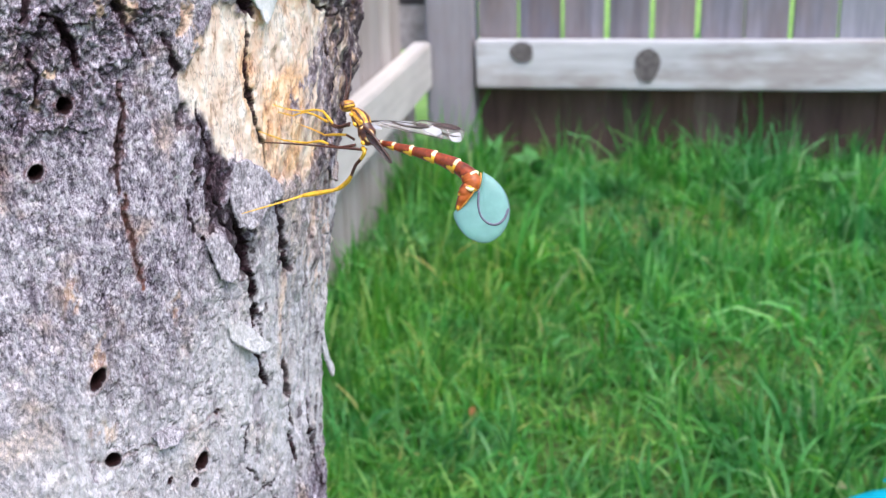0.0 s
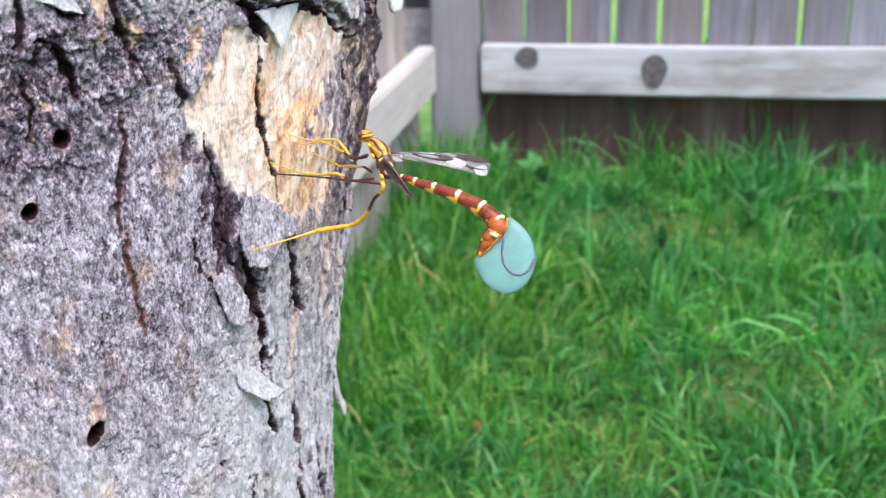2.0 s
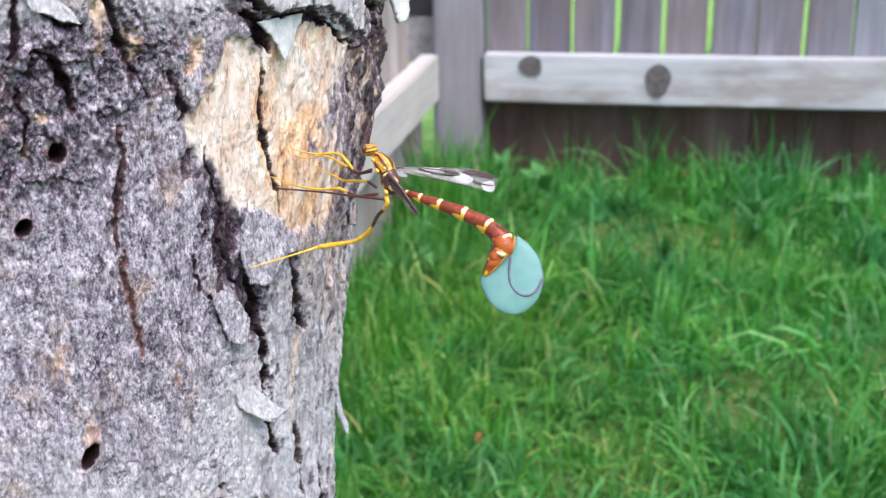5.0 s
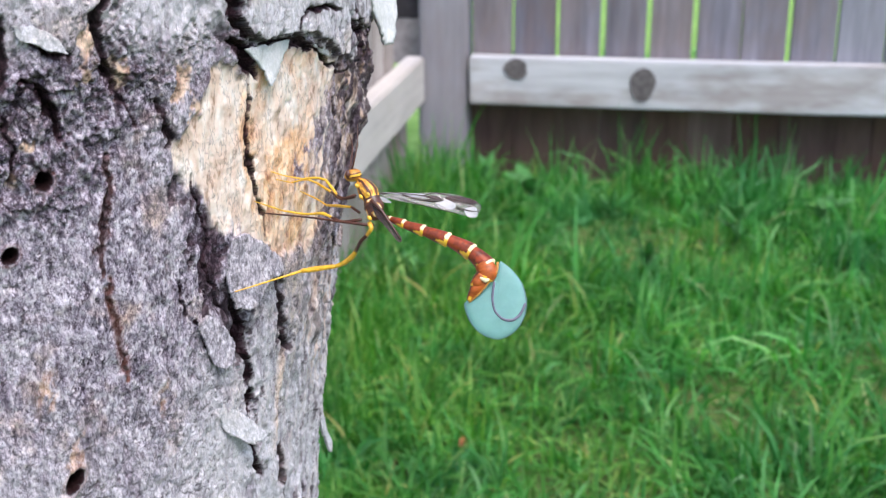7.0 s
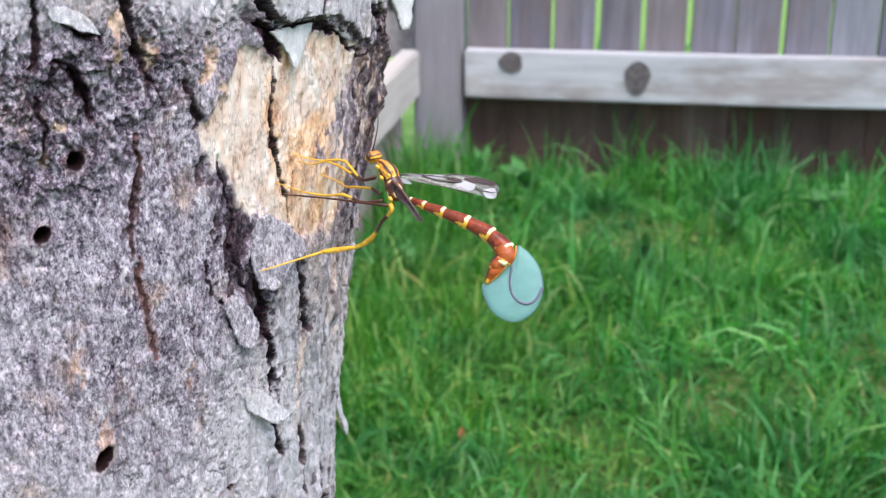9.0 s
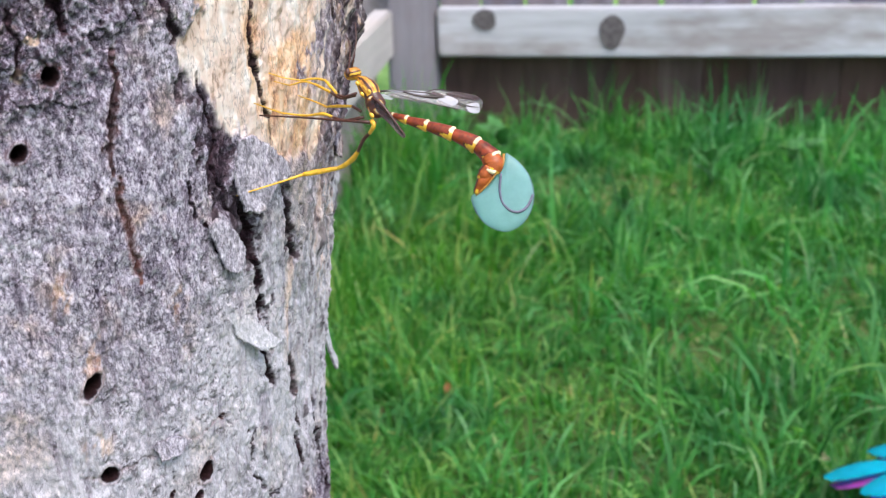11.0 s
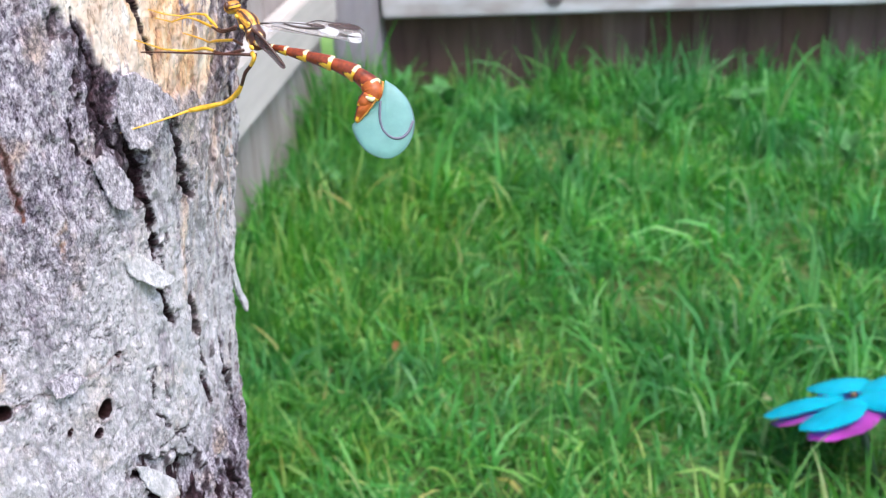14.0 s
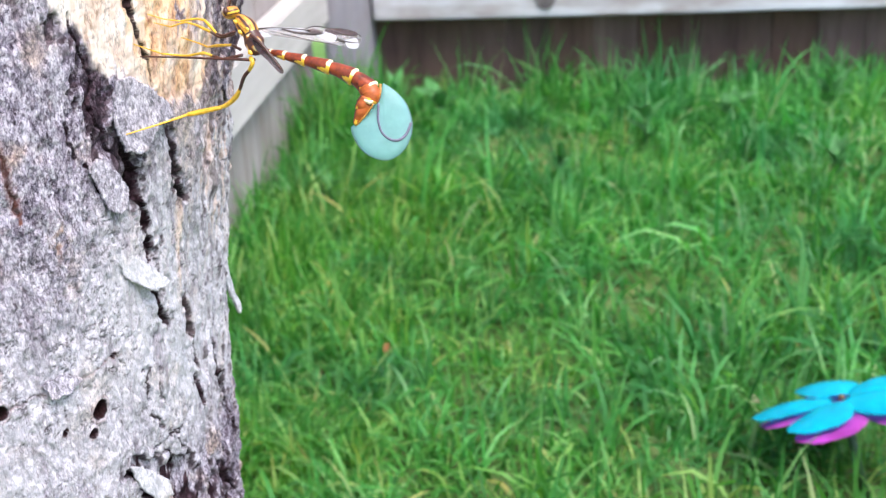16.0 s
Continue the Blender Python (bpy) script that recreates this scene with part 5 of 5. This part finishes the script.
def make_dry_leaf(x, y, z, size, colour, turn):
    bm = leaf_mesh(size, size * 0.55, 0.5, 0.6)
    bmesh.ops.transform(bm, matrix=pose(x, y, z, 20, -30, turn), verts=bm.verts)
    tagged(part("fallen_leaf", bm, plain("dry_leaf", colour, 0.7), None), "small curled dry orange-brown leaf in the grass", "leaf", "dry leaves")


make_dry_leaf(-0.181, 1.13, 0.02, 0.014, (0.50, 0.24, 0.10), 80)
make_dry_leaf(-0.13, 1.05, 0.012, 0.016, (0.55, 0.42, 0.2), 200)
make_dry_leaf(0.2, 1.02, 0.02, 0.02, (0.6, 0.55, 0.35), 300)


def motions():
    # the body sways and sinks nearer as it drills: seconds, mm along and up; the abdomen swings about the waist: degrees
    sway = [(0.0, 1.30, -0.45, 2.9), (0.5, 1.05, -0.40, 1.1), (1.0, 0.80, -0.40, -0.3), (1.5, 1.10, -0.35, 0.1), (2.0, 0.75, -0.15, -0.4), (2.5, 0.30, -0.15, -1.8), (3.0, 0.85, -0.60, -1.1), (3.5, 0.95, -0.75, -1.8),
            (4.0, 0.90, -0.30, -2.2), (5.2, 0.50, -0.10, -0.5), (6.5, 0.40, 0.05, 1.2), (7.0, 0.00, 0.00, 0.0), (7.5, -0.15, 0.55, -1.2), (8.0, -0.25, 0.30, -1.7), (8.2, -0.20, 0.30, -2.6), (10.3, -1.70, -0.60, -0.6),
            (10.5, -1.70, -0.50, -0.5), (11.0, -1.70, -0.30, 0.0), (11.5, -2.10, -0.40, 0.2), (12.0, -1.60, 0.30, 1.7), (12.5, -2.40, -0.20, 1.2), (13.0, -1.80, -0.30, 0.6), (13.5, -1.40, -0.30, 0.0), (14.0, -1.70, -0.30, -0.2),
            (14.5, -1.20, -0.30, 0.0), (15.0, -1.10, -0.30, 0.7), (15.5, -1.40, -0.30, 0.2), (16.0, -0.80, -0.30, 0.9)]
    walk(WASP, [(t, WASP_SEAT @ Matrix.Translation((x * MM, y * MM, 0))) for t, x, y, a in sway])
    walk(BELLY, [(t, Matrix.Translation(Vector(WAIST) * MM) @ pose(0, 0, 0, 0, 0, a)) for t, x, y, a in sway])


motions()
